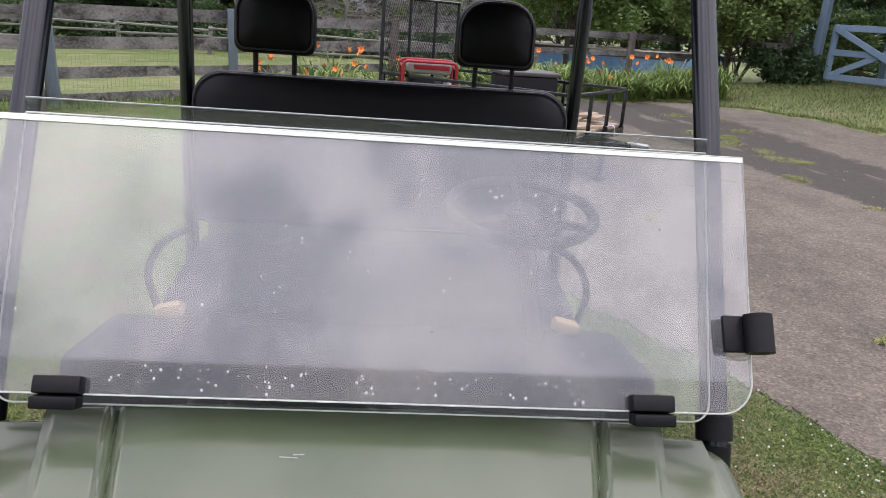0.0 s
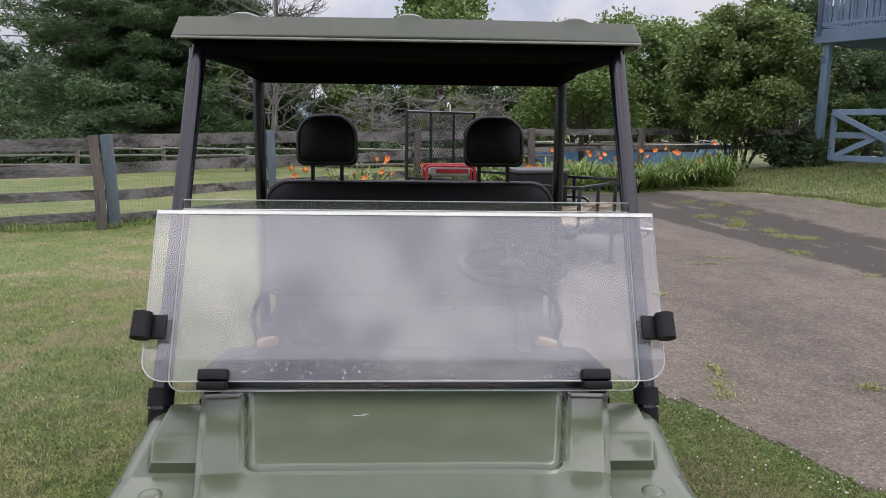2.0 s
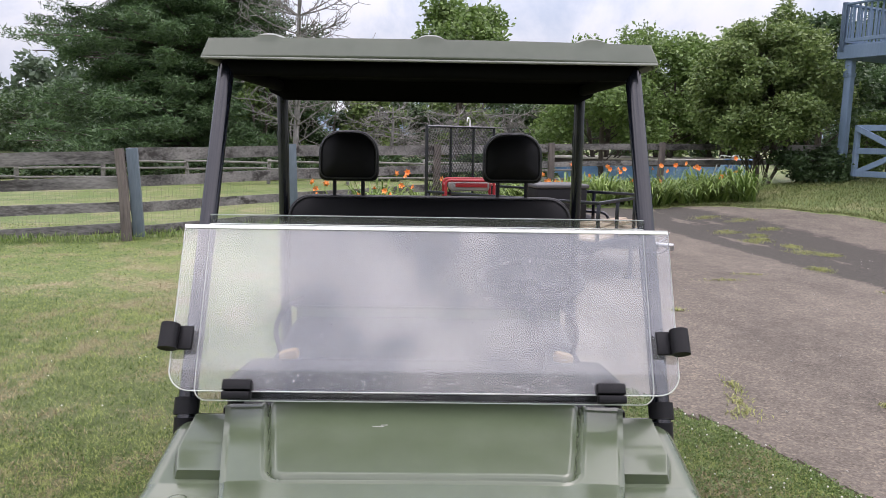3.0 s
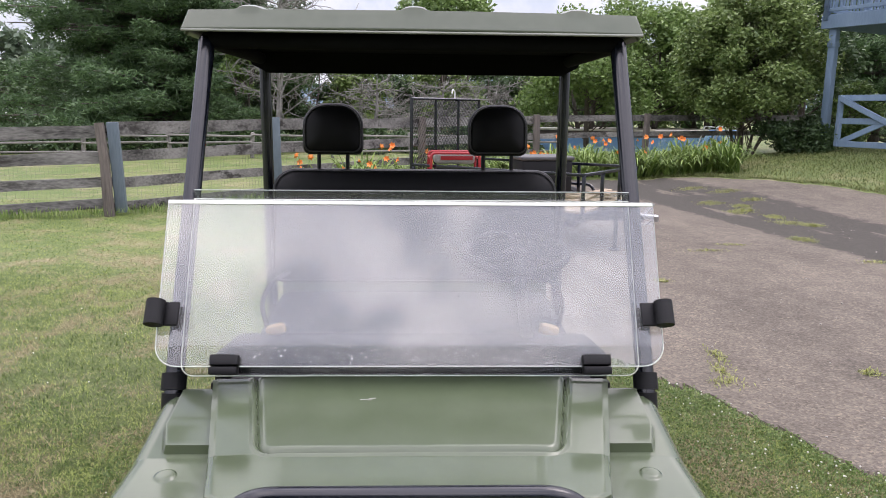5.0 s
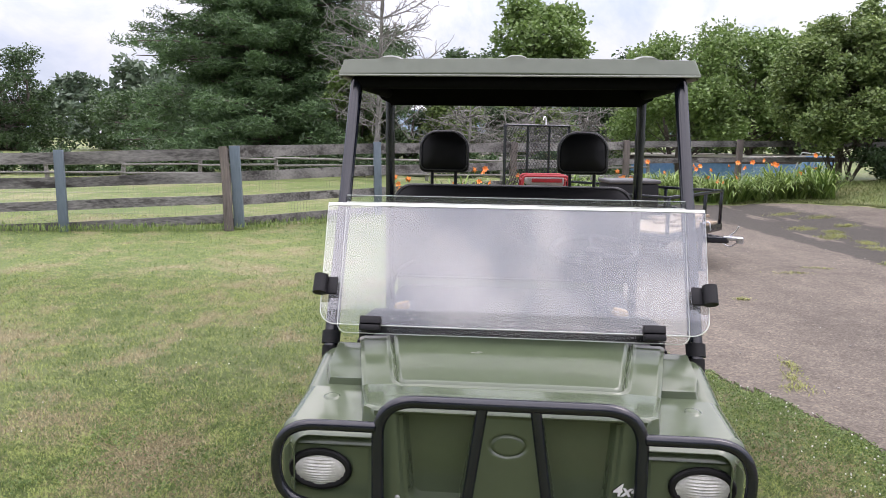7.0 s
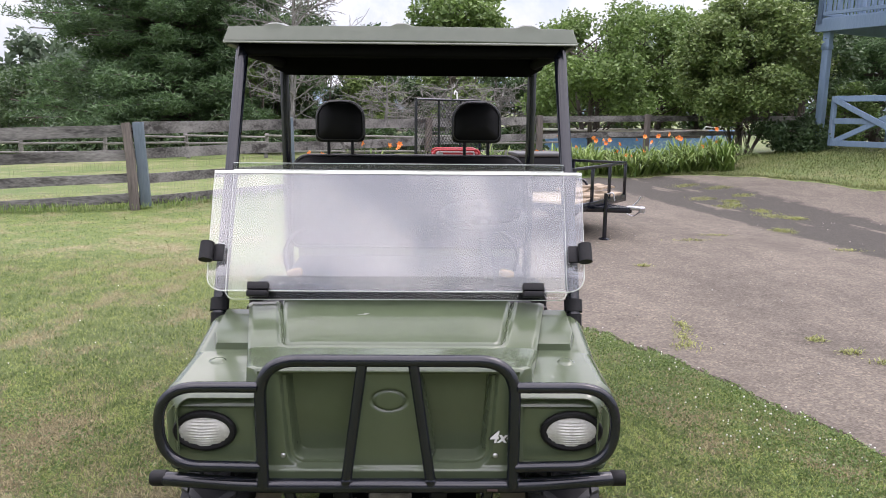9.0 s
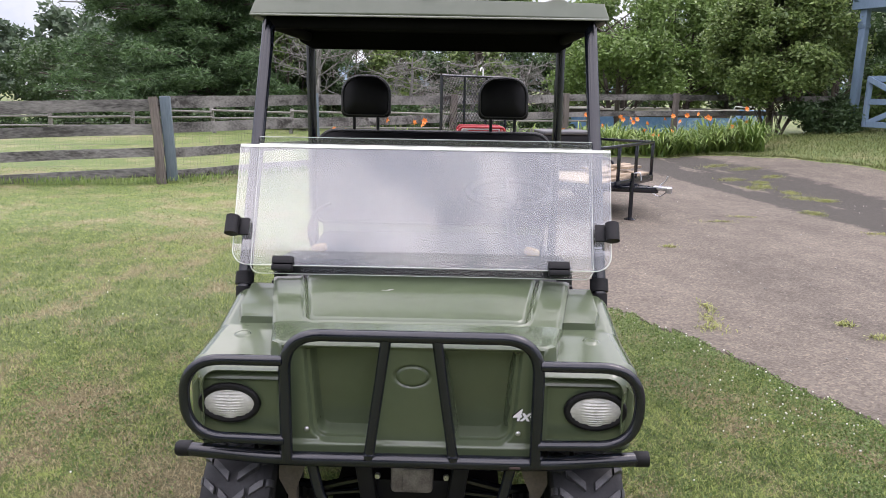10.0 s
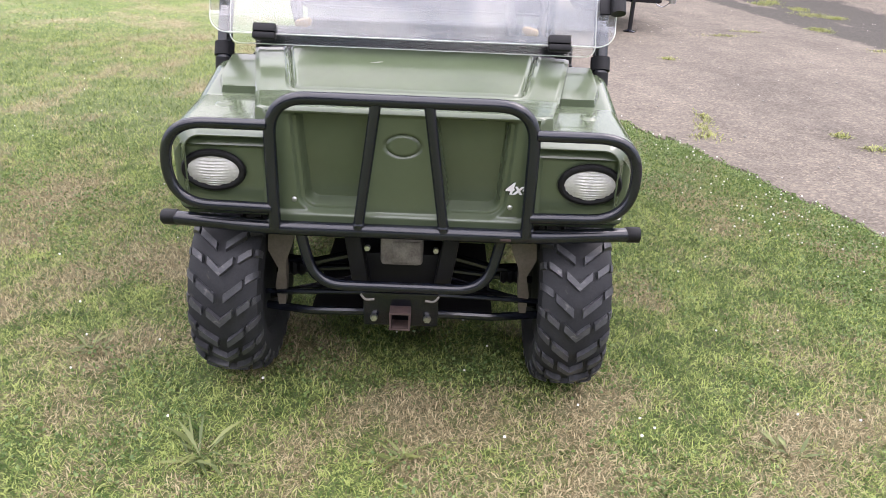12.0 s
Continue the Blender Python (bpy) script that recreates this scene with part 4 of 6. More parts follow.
def roof_skin(u, v):
    """Moulded roof: a front lip, shallow ribs, edges turned down."""
    x = (2 * u - 1)
    if v < 0.12:
        t = v / 0.12
        y, z, half = 0.865 + 0.035 * t, 1.953 + 0.062 * t, 0.697 - 0.018 * t
    else:
        t = (v - 0.12) / 0.88
        y, z, half = 0.9 + 1.1 * t, 2.015 + 0.008 * smooth(0, 0.1, t) * 1.0 - 0.015 * t, 0.679 + 0.015 * t
    px = x * half
    for c in (-0.5, 0.0, 0.5):
        z += 0.013 * math.exp(-(((px - c) / 0.035) ** 4)) * float(smooth(0.09, 0.13, v))
    z += 0.006 * (1 - x * x)
    edge = float(smooth(0.978, 1.0, abs(x))) * float(v > 0.121)
    low = 1.945
    z = z + (low - z) * edge
    return (px + (0.02 if x > 0 else -0.02) * edge * float(smooth(0.0, 0.12, v)), y, z)


roof = sheet(roof_skin, 300, 60, 0.006, M_ROOF, "roof", utv, "olive moulded plastic roof with three ribs")
part("worn_lip", tube([(-0.694, 0.862, 1.9535), (0.694, 0.862, 1.9535)], 0.0042, 8), M_LIP, roof, "pale rubbed lower edge")
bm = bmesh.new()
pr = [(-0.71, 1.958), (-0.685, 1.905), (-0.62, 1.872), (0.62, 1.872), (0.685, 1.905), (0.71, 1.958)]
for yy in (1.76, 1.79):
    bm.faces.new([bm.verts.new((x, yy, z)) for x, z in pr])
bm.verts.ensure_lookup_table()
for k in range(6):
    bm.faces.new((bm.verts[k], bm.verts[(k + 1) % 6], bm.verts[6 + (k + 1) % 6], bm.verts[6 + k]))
part("headliner_lip", bm, M_LINER_SHADE, utv)
part("headliner", box((0, 1.42, 1.962), (1.33, 1.05, 0.012), bevel=0.003), M_LINER_SHADE, utv, "black underside of the roof")

# folded clear windshield: the fixed lower sheet and the upper one hanging in front of it


def acrylic_sheet(name, bottom, top, half_b, half_t, r_b, thick, label, mat):
    """A sheet between a bottom and a top line (y, z), rounded at its lower corners."""
    bm = bmesh.new()
    (y0, z0), (y1, z1) = bottom, top
    L = math.hypot(y1 - y0, z1 - z0)
    up = Vector((0, (y1 - y0) / L, (z1 - z0) / L))
    nrm = Vector((0, -up.z, up.y))
    pts = []
    for s in (-1, 1):
        arc = [(s * (half_b - r_b + r_b * math.sin(a)), r_b - r_b * math.cos(a)) for a in (radians(90 * k / 8) for k in range(9))]
        pts.append(arc)
    outline = [(-half_t, L)] + pts[0][::-1] + pts[1] + [(half_t, L)]
    base = Vector((0, y0, z0))
    fa = [bm.verts.new(base + Vector((x, 0, 0)) + up * h + nrm * thick / 2) for x, h in outline]
    fb = [bm.verts.new(base + Vector((x, 0, 0)) + up * h - nrm * thick / 2) for x, h in outline]
    bm.faces.new(fa)
    back_face = bm.faces.new(fb[::-1])
    n = len(outline)
    rim = [bm.faces.new((fa[k], fa[(k + 1) % n], fb[(k + 1) % n], fb[k])) for k in range(n)]
    me = bpy.data.meshes.new(name)
    bmesh.ops.recalc_face_normals(bm, faces=bm.faces)
    for f in rim:
        f.material_index = 1
    back_face.material_index = 2
    bm.to_mesh(me)
    bm.free()
    me.materials.append(mat)
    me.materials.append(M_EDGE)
    me.materials.append(M_CLEAR)
    ob = new(name, me)
    ob.parent = utv
    # a thin pale tube round the outline paints the edge's gleam
    loop = [base + Vector((x, 0, 0)) + up * h + nrm * thick * 0.3 for x, h in outline]
    part("edge_gleam", tube(loop, 0.0017, 6, closed=True), M_EDGE, ob, "sheet edge with its bright gleam painted on")
    return tagged(ob, label), up, nrm


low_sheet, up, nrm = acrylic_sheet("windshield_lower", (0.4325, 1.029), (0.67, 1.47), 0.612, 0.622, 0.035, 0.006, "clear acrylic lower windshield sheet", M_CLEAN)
top_sheet, up2, nrm2 = acrylic_sheet("windshield_upper", (0.391, 1.07), (0.658, 1.467), 0.667, 0.69, 0.06, 0.007, "dusty clear acrylic upper windshield sheet, folded down, sky veil painted in", M_ACRYLIC)
part("top_flange", box((0, 0.676, 1.4835), (1.246, 0.005, 0.027), bevel=0.001), M_CLEAN, low_sheet, "clear upright top flange")
part("flange_edge", tube([(-0.623, 0.674, 1.4965), (0.623, 0.674, 1.4965)], 0.0016, 6), M_EDGE2, low_sheet, "flange edge with its fainter gleam painted on")
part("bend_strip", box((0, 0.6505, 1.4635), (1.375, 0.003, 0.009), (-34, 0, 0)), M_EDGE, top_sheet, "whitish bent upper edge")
for s in (-1, 1):
    clip = part("clip", box((s * 0.481, 0.388, 1.087), (0.073, 0.03, 0.028), (-34, 0, 0), bevel=0.003), M_DARK, utv, "black rubber windshield clip")
    part("clip_lip", box((s * 0.481, 0.372, 1.066), (0.071, 0.034, 0.02), (-22, 0, 0), bevel=0.003), M_DARK, clip)
    clamp = part("tube_clamp", tube([(s * 0.668, 0.415, 1.175), (s * 0.668, 0.451, 1.231)], 0.0242, 28), M_DARK, utv, "black rubber tube clamp")
    part("clamp_foot", box((s * 0.634, 0.447, 1.195), (0.046, 0.012, 0.064), (-34, 0, 0), bevel=0.003), M_DARK, clamp)

# rain drops left on the sheets
bm = bmesh.new()
drops = np.random.default_rng(3)
for k in range(120):
    low = k % 2 == 0
    h = drops.uniform(0.01, 0.05) if low else drops.uniform(0.05, 0.4)
    x = drops.uniform(-0.5, 0.5) if low else float(np.clip(drops.normal() * 0.22 + 0.1, -0.6, 0.6))
    q = Vector((x, 0.391, 1.068)) + up2 * h + nrm2 * 0.0036
    r = drops.uniform(0.0014, 0.003)
    bmesh.ops.create_icosphere(bm, subdivisions=1, radius=1, matrix=Matrix.Translation(q) @ Matrix.Diagonal((r, r * 0.4, r * 1.2, 1)))
tagged(part("rain_drop_rest", bm, M_DROP, top_sheet), kind="stuff")

# ---- fence along the field ----
POSTS = [(-12.4, 7.6), (-9.7, 8.1), (-6.91, 8.6), (-4.45, 9.15), (-2.45, 11.0), (-0.05, 13.5), (2.6, 15.8), (5.6, 17.3), (8.4, 18.2), (11.2, 18.8)]
fence = thing("fence", "weathered grey board fence with blue posts and wire mesh", "fence", kind="structure")


def board(a, b, width, thick, jog, mat, name="board"):
    a, b = Vector(a), Vector(b)
    d = b - a
    bm = bmesh.new()
    n = 6
    rows = []
    for k in range(n + 1):
        p = a + d * (k / n)
        o = 0.004 * math.sin(jog * 7 + k * 1.1)
        side = Vector((-d.y, d.x, 0)).normalized() * thick / 2
        h = width / 2 * (1 + 0.04 * math.sin(jog * 3 + 0.9 * k))
        rows.append([bm.verts.new(p + side * s + Vector((0, 0, o + t * h))) for s, t in ((-1, -1), (1, -1), (1, 1), (-1, 1))])
    for ra, rb in zip(rows, rows[1:]):
        for k in range(4):
            bm.faces.new((ra[k], ra[(k + 1) % 4], rb[(k + 1) % 4], rb[k]))
    bm.faces.new(rows[0][::-1])
    bm.faces.new(rows[-1])
    return part(name, bm, mat, fence)


# by bay: how far the four boards sit off their usual height at either end
SAG = {0: ((-0.2,) * 4, (-0.12,) * 4), 1: ((-0.12,) * 4, (-0.055, -0.05, -0.035, -0.03)), 2: ((-0.055, -0.05, -0.035, -0.03), (0.01, 0.03, 0.055, 0.09)), 3: ((0.05, 0.04, 0.03, 0.03), (0.05, 0.04, 0.03, 0.03)), 4: ((0.05, 0.04, 0.03, 0.03), (0.0,) * 4)}
for k, (x, y) in enumerate(POSTS):
    z = gz(x, y) + (-0.2, -0.12, -0.055, 0.02, 0.05)[k] if k < 5 else gz(x, y)
    h = 1.3
    mat = M_SLATEPOST if k in (2, 4) else M_POSTWOOD
    if k == 3:
        part("post", tube([(x - 0.02, y - 0.06, z - 0.1), (x - 0.04, y - 0.04, z + 0.7), (x - 0.09, y - 0.02, z + 1.29)], [0.075, 0.07, 0.068], 9), M_POSTWOOD, fence, "old round wooden post, leaning")
        part("post", box((x + 0.09, y + 0.05, z + 0.66), (0.15, 0.1, 1.28), (0, -2, 10), bevel=0.008), M_SLATEPOST, fence, "slate blue weathered square post")
    else:
        part("post", box((x, y, z + h / 2), (0.13, 0.11, h), (0, 1.5 * math.sin(k * 3), 20), bevel=0.008), mat, fence)
for k, ((x0, y0), (x1, y1)) in enumerate(zip(POSTS, POSTS[1:])):
    z0, z1 = gz(x0, y0), gz(x1, y1)
    heights = ((1.18, 0.18), (0.8, 0.16), (0.43, 0.145), (0.09, 0.14)) if k < 6 else ((1.2, 0.15), (0.8, 0.12))
    for j, (h, w) in enumerate(heights):
        sag0, sag1 = SAG.get(k, ((0,) * 4, (0,) * 4))
        board((x0, y0 + 0.08, z0 + h + sag0[j]), (x1, y1 + 0.08, z1 + h + sag1[j]), w, 0.028, k * 4.3 + j, M_GREYWOOD)
bm = bmesh.new()
for (x0, y0), (x1, y1) in zip(POSTS[:5], POSTS[1:6]):
    a, b = Vector((x0, y0 + 0.11, gz(x0, y0))), Vector((x1, y1 + 0.11, gz(x1, y1)))
    n = int((b - a).length / 0.055)
    for i in range(n):
        p = a + (b - a) * (i / n)
        add_tube(bm, [p + Vector((0, 0, 0.03)), p + Vector((0, 0, 0.95))], 0.0013, 3, False)
    for i in range(9):
        h = Vector((0, 0, 0.04 + i * 0.11))
        add_tube(bm, [a + h, b + h], 0.0013, 3, False)
tagged(part("wire_mesh", bm, M_WIRE, fence, "galvanised wire mesh"), kind="stuff")

# ---- plants ----
rng = np.random.default_rng(7)


def leaf_mesh(name, centres, size, material, aspect=0.55, droop=0.0, spread=0.35, needle=False):
    """Many small leaves, each a folded pair of triangles, turned at random."""
    n = len(centres)
    d = rng.normal(size=(n, 3))
    d[:, 2] = d[:, 2] * 0.6 - droop
    d /= np.linalg.norm(d, axis=1, keepdims=True)
    e = rng.normal(size=(n, 3))
    w = np.cross(d, e)
    w /= np.linalg.norm(w, axis=1, keepdims=True)
    up_ = np.cross(w, d)
    L = size * (1 + spread * rng.uniform(-1, 1, (n, 1)))
    a = centres
    tip = a + d * L
    mid = a + d * L * 0.5
    if needle:
        v = np.stack([a - w * L * aspect / 2, a + w * L * aspect / 2, tip], 1).reshape(-1, 3)
        return mesh_np(name, v, np.arange(n)[:, None] * 3 + [0, 1, 2], material)
    v = np.stack([a, mid + w * L * aspect / 2 + up_ * L * 0.08, tip, mid - w * L * aspect / 2 + up_ * L * 0.08], 1).reshape(-1, 3)
    q = np.arange(n)[:, None] * 4
    f = np.concatenate([q + [0, 1, 2], q + [0, 2, 3]])
    return mesh_np(name, v, f, material)


def crown_points(blobs, count, shell=0.75):
    """Points in the outer part of a set of ellipsoids (x, y, z, rx, ry, rz)."""
    blobs = np.asarray(blobs, float)
    wgt = blobs[:, 3] * blobs[:, 4] + blobs[:, 3] * blobs[:, 5]
    pick = rng.choice(len(blobs), count, p=wgt / wgt.sum())
    d = rng.normal(size=(count, 3))
    d /= np.linalg.norm(d, axis=1, keepdims=True)
    r = 1 - (1 - shell) * rng.power(1.2, (count, 1)) * 1.6 + 0.1 * rng.normal(size=(count, 1))
    return blobs[pick, :3] + d * r * blobs[pick, 3:]


def limb(bm, a, b, r0, r1, bend=0.15, n=7, steps=6):
    a, b = Vector(a), Vector(b)
    off = Vector(rng.normal(size=3)) * (b - a).length * bend
    pts = [a.lerp(b, t) + off * math.sin(math.pi * t) * 0.6 for t in np.linspace(0, 1, steps)]
    add_tube(bm, pts, [r0 + (r1 - r0) * t for t in np.linspace(0, 1, steps)], n)
    return pts


def leafy_tree(name, label, base, height, radius, count, size, mat, trunks=1, low=0.25, blobs_n=26, category="tree", squash=1.0, tr=None, puff=(0.2, 0.38), leaders=()):
    x, y = base
    z = gz(x, y)
    th = thing(name, label, category, (x, y, z))
    bm = bmesh.new()
    blobs = []
    for k in range(trunks):
        ang = 2 * math.pi * k / trunks + 0.4
        lean = 0.0 if trunks == 1 else radius * 0.35
        foot = Vector((0.12 * math.cos(ang), 0.12 * math.sin(ang), -0.1)) if trunks > 1 else Vector((0, 0, -0.1))
        top = Vector((lean * math.cos(ang), lean * math.sin(ang), height * 0.8))
        r0 = tr or height * 0.022
        trunk = limb(bm, foot, top, r0, r0 * 0.2, 0.06, 9, 9)
        for j in range(blobs_n // trunks):
            t = rng.uniform(low, 1.0)
            p = trunk[min(int(t * 8), 8)]
            a = rng.uniform(0, 2 * math.pi)
            prof = math.sqrt(max(0.05, 1 - ((t - 0.45) / 0.62) ** 2))
            reach = radius * prof * rng.uniform(0.35, 0.85)
            q = Vector((reach * math.cos(a), reach * math.sin(a) * squash, height * (low + (0.97 - low) * t) + rng.uniform(-0.05, 0.05) * height))
            limb(bm, p, q, r0 * 0.35, r0 * 0.07, 0.12, 5, 5)
            rr = radius * rng.uniform(*puff)
            blobs.append((q.x, q.y, q.z, rr, rr, rr * rng.uniform(0.6, 0.85)))
    for lx_, ly_, lz_, rr in leaders:
        limb(bm, (lx_ * 0.5, ly_ * 0.5, height * 0.55), (lx_, ly_, lz_), r0 * 0.3, r0 * 0.08, 0.08, 5, 5)
        blobs.append((lx_, ly_, lz_, rr * 0.8, rr * 0.8, rr))
    part("trunk", bm, M_BARK, th)
    pts = crown_points(blobs, count, 0.6)
    crown = finish("crown", leaf_mesh("crown", pts, size, mat), None, th)
    return th


def pine(name, label, base, height, radius, boughs, mat=M_NEEDLE, density=1.0, start=0.05, power=0.5):
    """Wide old pine: uneven boughs that carry flat clumps of needle sprays."""
    x, y = base
    z = gz(x, y)
    th = thing(name, label, "tree", (x, y, z))
    bm = bmesh.new()
    limb(bm, (0, 0, -0.1), (0.3, 0, height), height * 0.022, 0.03, 0.02, 10, 9)
    cs = []
    for k in range(boughs):
        t = (k + rng.uniform(-0.5, 0.5) + 0.5) / boughs
        t = min(max(t, 0.0), 0.98)
        hz = height * (start + (0.97 - start) * t)
        reach = radius * (1 - t) ** power * (0.84 + 0.16 * math.sin(t * 23.0)) + 0.3
        a = k * 2.4 + rng.uniform(-0.5, 0.5)
        L = reach * rng.uniform(0.6, 1.1)
        tip = Vector((L * math.cos(a), L * math.sin(a), hz + L * rng.uniform(-0.12, 0.14)))
        pts = limb(bm, (0, 0, hz), tip, 0.07, 0.014, 0.05, 5, 6)
        for j in range(int(6 + 7 * L / radius)):
            w = rng.uniform(0.3, 1.03)
            c = Vector((0, 0, hz)).lerp(tip, w)
            side = 0.3 * L * (1.2 - w)
            c = np.array([c.x - math.sin(a) * rng.normal() * side * 0.55, c.y + math.cos(a) * rng.normal() * side * 0.55, c.z + rng.normal() * 0.1])
            size = rng.uniform(0.35, 0.75)
            m = int(150 * density)
            d = rng.normal(size=(m, 3))
            d /= np.linalg.norm(d, axis=1, keepdims=True)
            cs.append(c + d * rng.uniform(0.45, 1.0, (m, 1)) * [size, size, size * 0.42])
    part("trunk", bm, M_BARK, th)
    cs = np.concatenate(cs)
    finish("crown", leaf_mesh("crown", cs, 0.18, mat, 0.22, -0.15, needle=True), None, th)
    return th
pine("pine_tree", "large dark green pine with layered boughs behind the fence", (-9.3, 26.5), 13.0, 6.5, 330, power=0.62, start=0.02)
leafy_tree("shrub_tree", "dense green multi-stemmed shrub tree beside the fence", (7.9, 16.9), 3.95, 1.95, 92000, 0.1, M_LEAF, 5, 0.19, 150, category="shrub", tr=0.045, puff=(0.15, 0.27), leaders=((0.35, 0, 4.25, 0.36), (0.75, 0.1, 4.1, 0.34), (0.1, -0.1, 4.0, 0.4), (-1.0, 0, 3.35, 0.4), (-1.45, 0.1, 2.9, 0.45), (1.25, 0, 3.6, 0.45), (0.5, 0.2, 4.5, 0.22), (-0.45, 0, 3.75, 0.32)))
leafy_tree("small_tree", "light green small tree behind the fence", (5.0, 21.5), 4.2, 2.4, 24000, 0.13, M_LEAF2, 3, 0.15, 44)
leafy_tree("small_tree", "light green small tree behind the fence", (9.4, 23.5), 4.6, 2.6, 14000, 0.18, M_LEAF2, 3, 0.15, 40)
leafy_tree("small_tree", "light green small tree behind the fence", (7.4, 22.8), 4.3, 2.1, 15000, 0.15, M_LEAF2, 3, 0.15, 44)
leafy_tree("small_tree", "dark green small tree behind the shrub", (11.6, 21.5), 4.9, 2.0, 14000, 0.15, M_LEAFDARK, 3, 0.15, 44)
leafy_tree("broadleaf_tree", "green broadleaf tree rising over the hedgerow", (1.0, 34), 7.4, 2.9, 14000, 0.24, M_LEAF2, 1, 0.3, 34)
pine("spruce_tree", "dark spruce under and behind the blue deck", (15.5, 24), 8.5, 3.6, 90, density=0.8, power=0.8)
leafy_tree("round_bush", "bright green rounded bush behind the deck", (10.35, 16.7), 1.75, 0.8, 6000, 0.09, M_LEAF2, 3, 0.1, 24, category="bush")
for k in range(19):
    X = -44 + k * 4.6
    H = (3.0 if X < -25.5 else 2.6 if X < -13 else 5.6) + 0.9 * math.sin(k * 1.7)
    leafy_tree("hedgerow_tree", "dark green tree of the wood behind the field", (X, 41 + 3 * math.sin(k * 2.1)), H, 3.0, 7000, 0.22, M_LEAFDARK, 1, 0.02, 34)
for X, Y, H, R in ((-29.5, 39, 5.7, 3.0), (-33, 38, 5.6, 3.2)):
    leafy_tree("hedgerow_tree", "dark green tree of the wood behind the field", (X, Y), H, R, 15000, 0.17, M_LEAFDARK, 2, 0.02, 60, puff=(0.15, 0.3))
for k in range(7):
    leafy_tree("far_tree", "tree far off beyond the field, pale haze in its leaf colour", (-75 + k * 8.5, 95 + 9 * math.sin(k * 1.3)), 8 + 1.5 * math.sin(k * 2.3), 6, 4500, 0.9, M_FARLEAF, 1, 0.02, 22)


def bare_tree(base, height, spread, n, rise=0.5):
    """A leafless tree: limbs that rise from the trunk, each with twigs, each twig forked."""
    th = thing("dead_tree", "bare grey dead tree with tangled branches", "tree", (base[0], base[1], gz(*base)))
    bm = bmesh.new()
    trunk = limb(bm, (0, 0, -0.1), (0.25, 0, height), 0.11, 0.02, 0.04, 7, 15)
    for k in range(n):
        t = 0.2 + 0.8 * (k + 0.5) / n
        p = trunk[0].lerp(trunk[-1], t) if n < 8 else trunk[min(int(t * 14), 14)]
        a = k * 2.4 + rng.uniform(-0.4, 0.4)
        L = spread * (1.25 - 0.75 * t) * rng.uniform(0.6, 1.1)
        up_ = rise + rng.uniform(-0.35, 0.3)
        e = Vector((p.x + L * math.cos(a), p.y + L * math.sin(a) * 0.7, p.z + L * up_))
        pts = limb(bm, p, e, 0.026, 0.01, 0.12, 5, 7)
        for j in range(9):
            s_ = pts[1 + j * 5 // 9 + rng.integers(0, 2)]
            d2 = ((e - p).normalized() + Vector(rng.normal(size=3)) * 0.6).normalized() * L * rng.uniform(0.2, 0.42)
            q2 = limb(bm, s_, s_ + d2, 0.013, 0.008, 0.15, 3, 4)
            for i2 in range(3):
                s3 = q2[1 + i2]
                limb(bm, s3, s3 + (d2.normalized() + Vector(rng.normal(size=3)) * 0.7).normalized() * L * 0.13, 0.009, 0.006, 0.1, 3, 3)
    part("branch_tangle", bm, M_DEADWOOD, th)
    return th


bare_tree((-4.5, 21.5), 7.6, 2.3, 60, 0.45)
leafy_tree("small_tree", "light green sapling behind the fence", (-5.9, 23.5), 3.5, 1.0, 7000, 0.13, M_LEAF2, 2, 0.3, 20)
for x, y in ((-1.8, 23), (0.4, 24), (2.2, 23.5)):
    bare_tree((x, y), 2.2, 2.0, 26, 0.15)

for k in range(9):
    leafy_tree("hedge_shrub", "mid green shrub of the hedge behind the field", (-6.5 + k * 1.9, 27.5 + 1.2 * math.sin(k * 2.7)), 3.2 + 0.5 * math.sin(k * 1.9), 1.6, 6500, 0.16, M_LEAFDARK if k % 2 else M_LEAF, 2, 0.02, 24, category="shrub")

for k in range(40):
    X = -33 + k * 0.92
    leafy_tree("brush", "dark low brush along the far side of the field", (X, 21.0 + 0.14 * X + 0.4 * math.sin(k * 2.2)), (1.1 if X < -21 else 0.6) + 0.15 * math.sin(k * 1.9), 0.8, 1600, 0.12, M_LEAFDARK, 2, 0.02, 16, category="shrub")
leafy_tree("undergrowth", "dark weedy undergrowth at the shrub's foot", (8.9, 15.9), 0.7, 1.1, 8000, 0.08, M_LEAFDARK, 3, 0.05, 20, category="undergrowth")

# tall trees on the camera's side of the lawn, seen mirrored in the windshield
for X, Y, H in ((-12.5, -15, 8.5), (-8.6, -17, 8.0), (-4.6, -15.5, 10.6), (-1.6, -15.0, 9.9), (3.2, -17, 7.6), (8.0, -16, 8.2), (13.0, -15, 9.0)):
    leafy_tree("shade_tree", "tall dark leafy tree across the lawn", (X, Y), H, 2.5, 5200, 0.4, M_LEAFDARK, 1, 0.08, 34)

# two unidentified white shapes far off between the trees, drawn as round bales
for bx_, by_ in ((-35.6, 60.0), (-33.8, 61.0)):
    bale = tagged(part("far_white_drum", lathe([(-0.6, 0), (-0.6, 0.5), (-0.5, 0.6), (0.5, 0.6), (0.6, 0.5), (0.6, 0)], (0, 0, 0.58), "x", 28), M_WHITE), "unidentified white shape beyond the field, drawn as a round bale", "bale", "far bales")
    bale.matrix_world = pose(bx_, by_, gz(bx_, by_), 0, 0, 25)

# distant ridge, the air's blue haze mixed into its colour
n = 60
xs = np.linspace(-900, 900, n)
hz = 22 + 14 * np.sin(xs * 0.006 + 2.2) + 8 * np.sin(xs * 0.017)
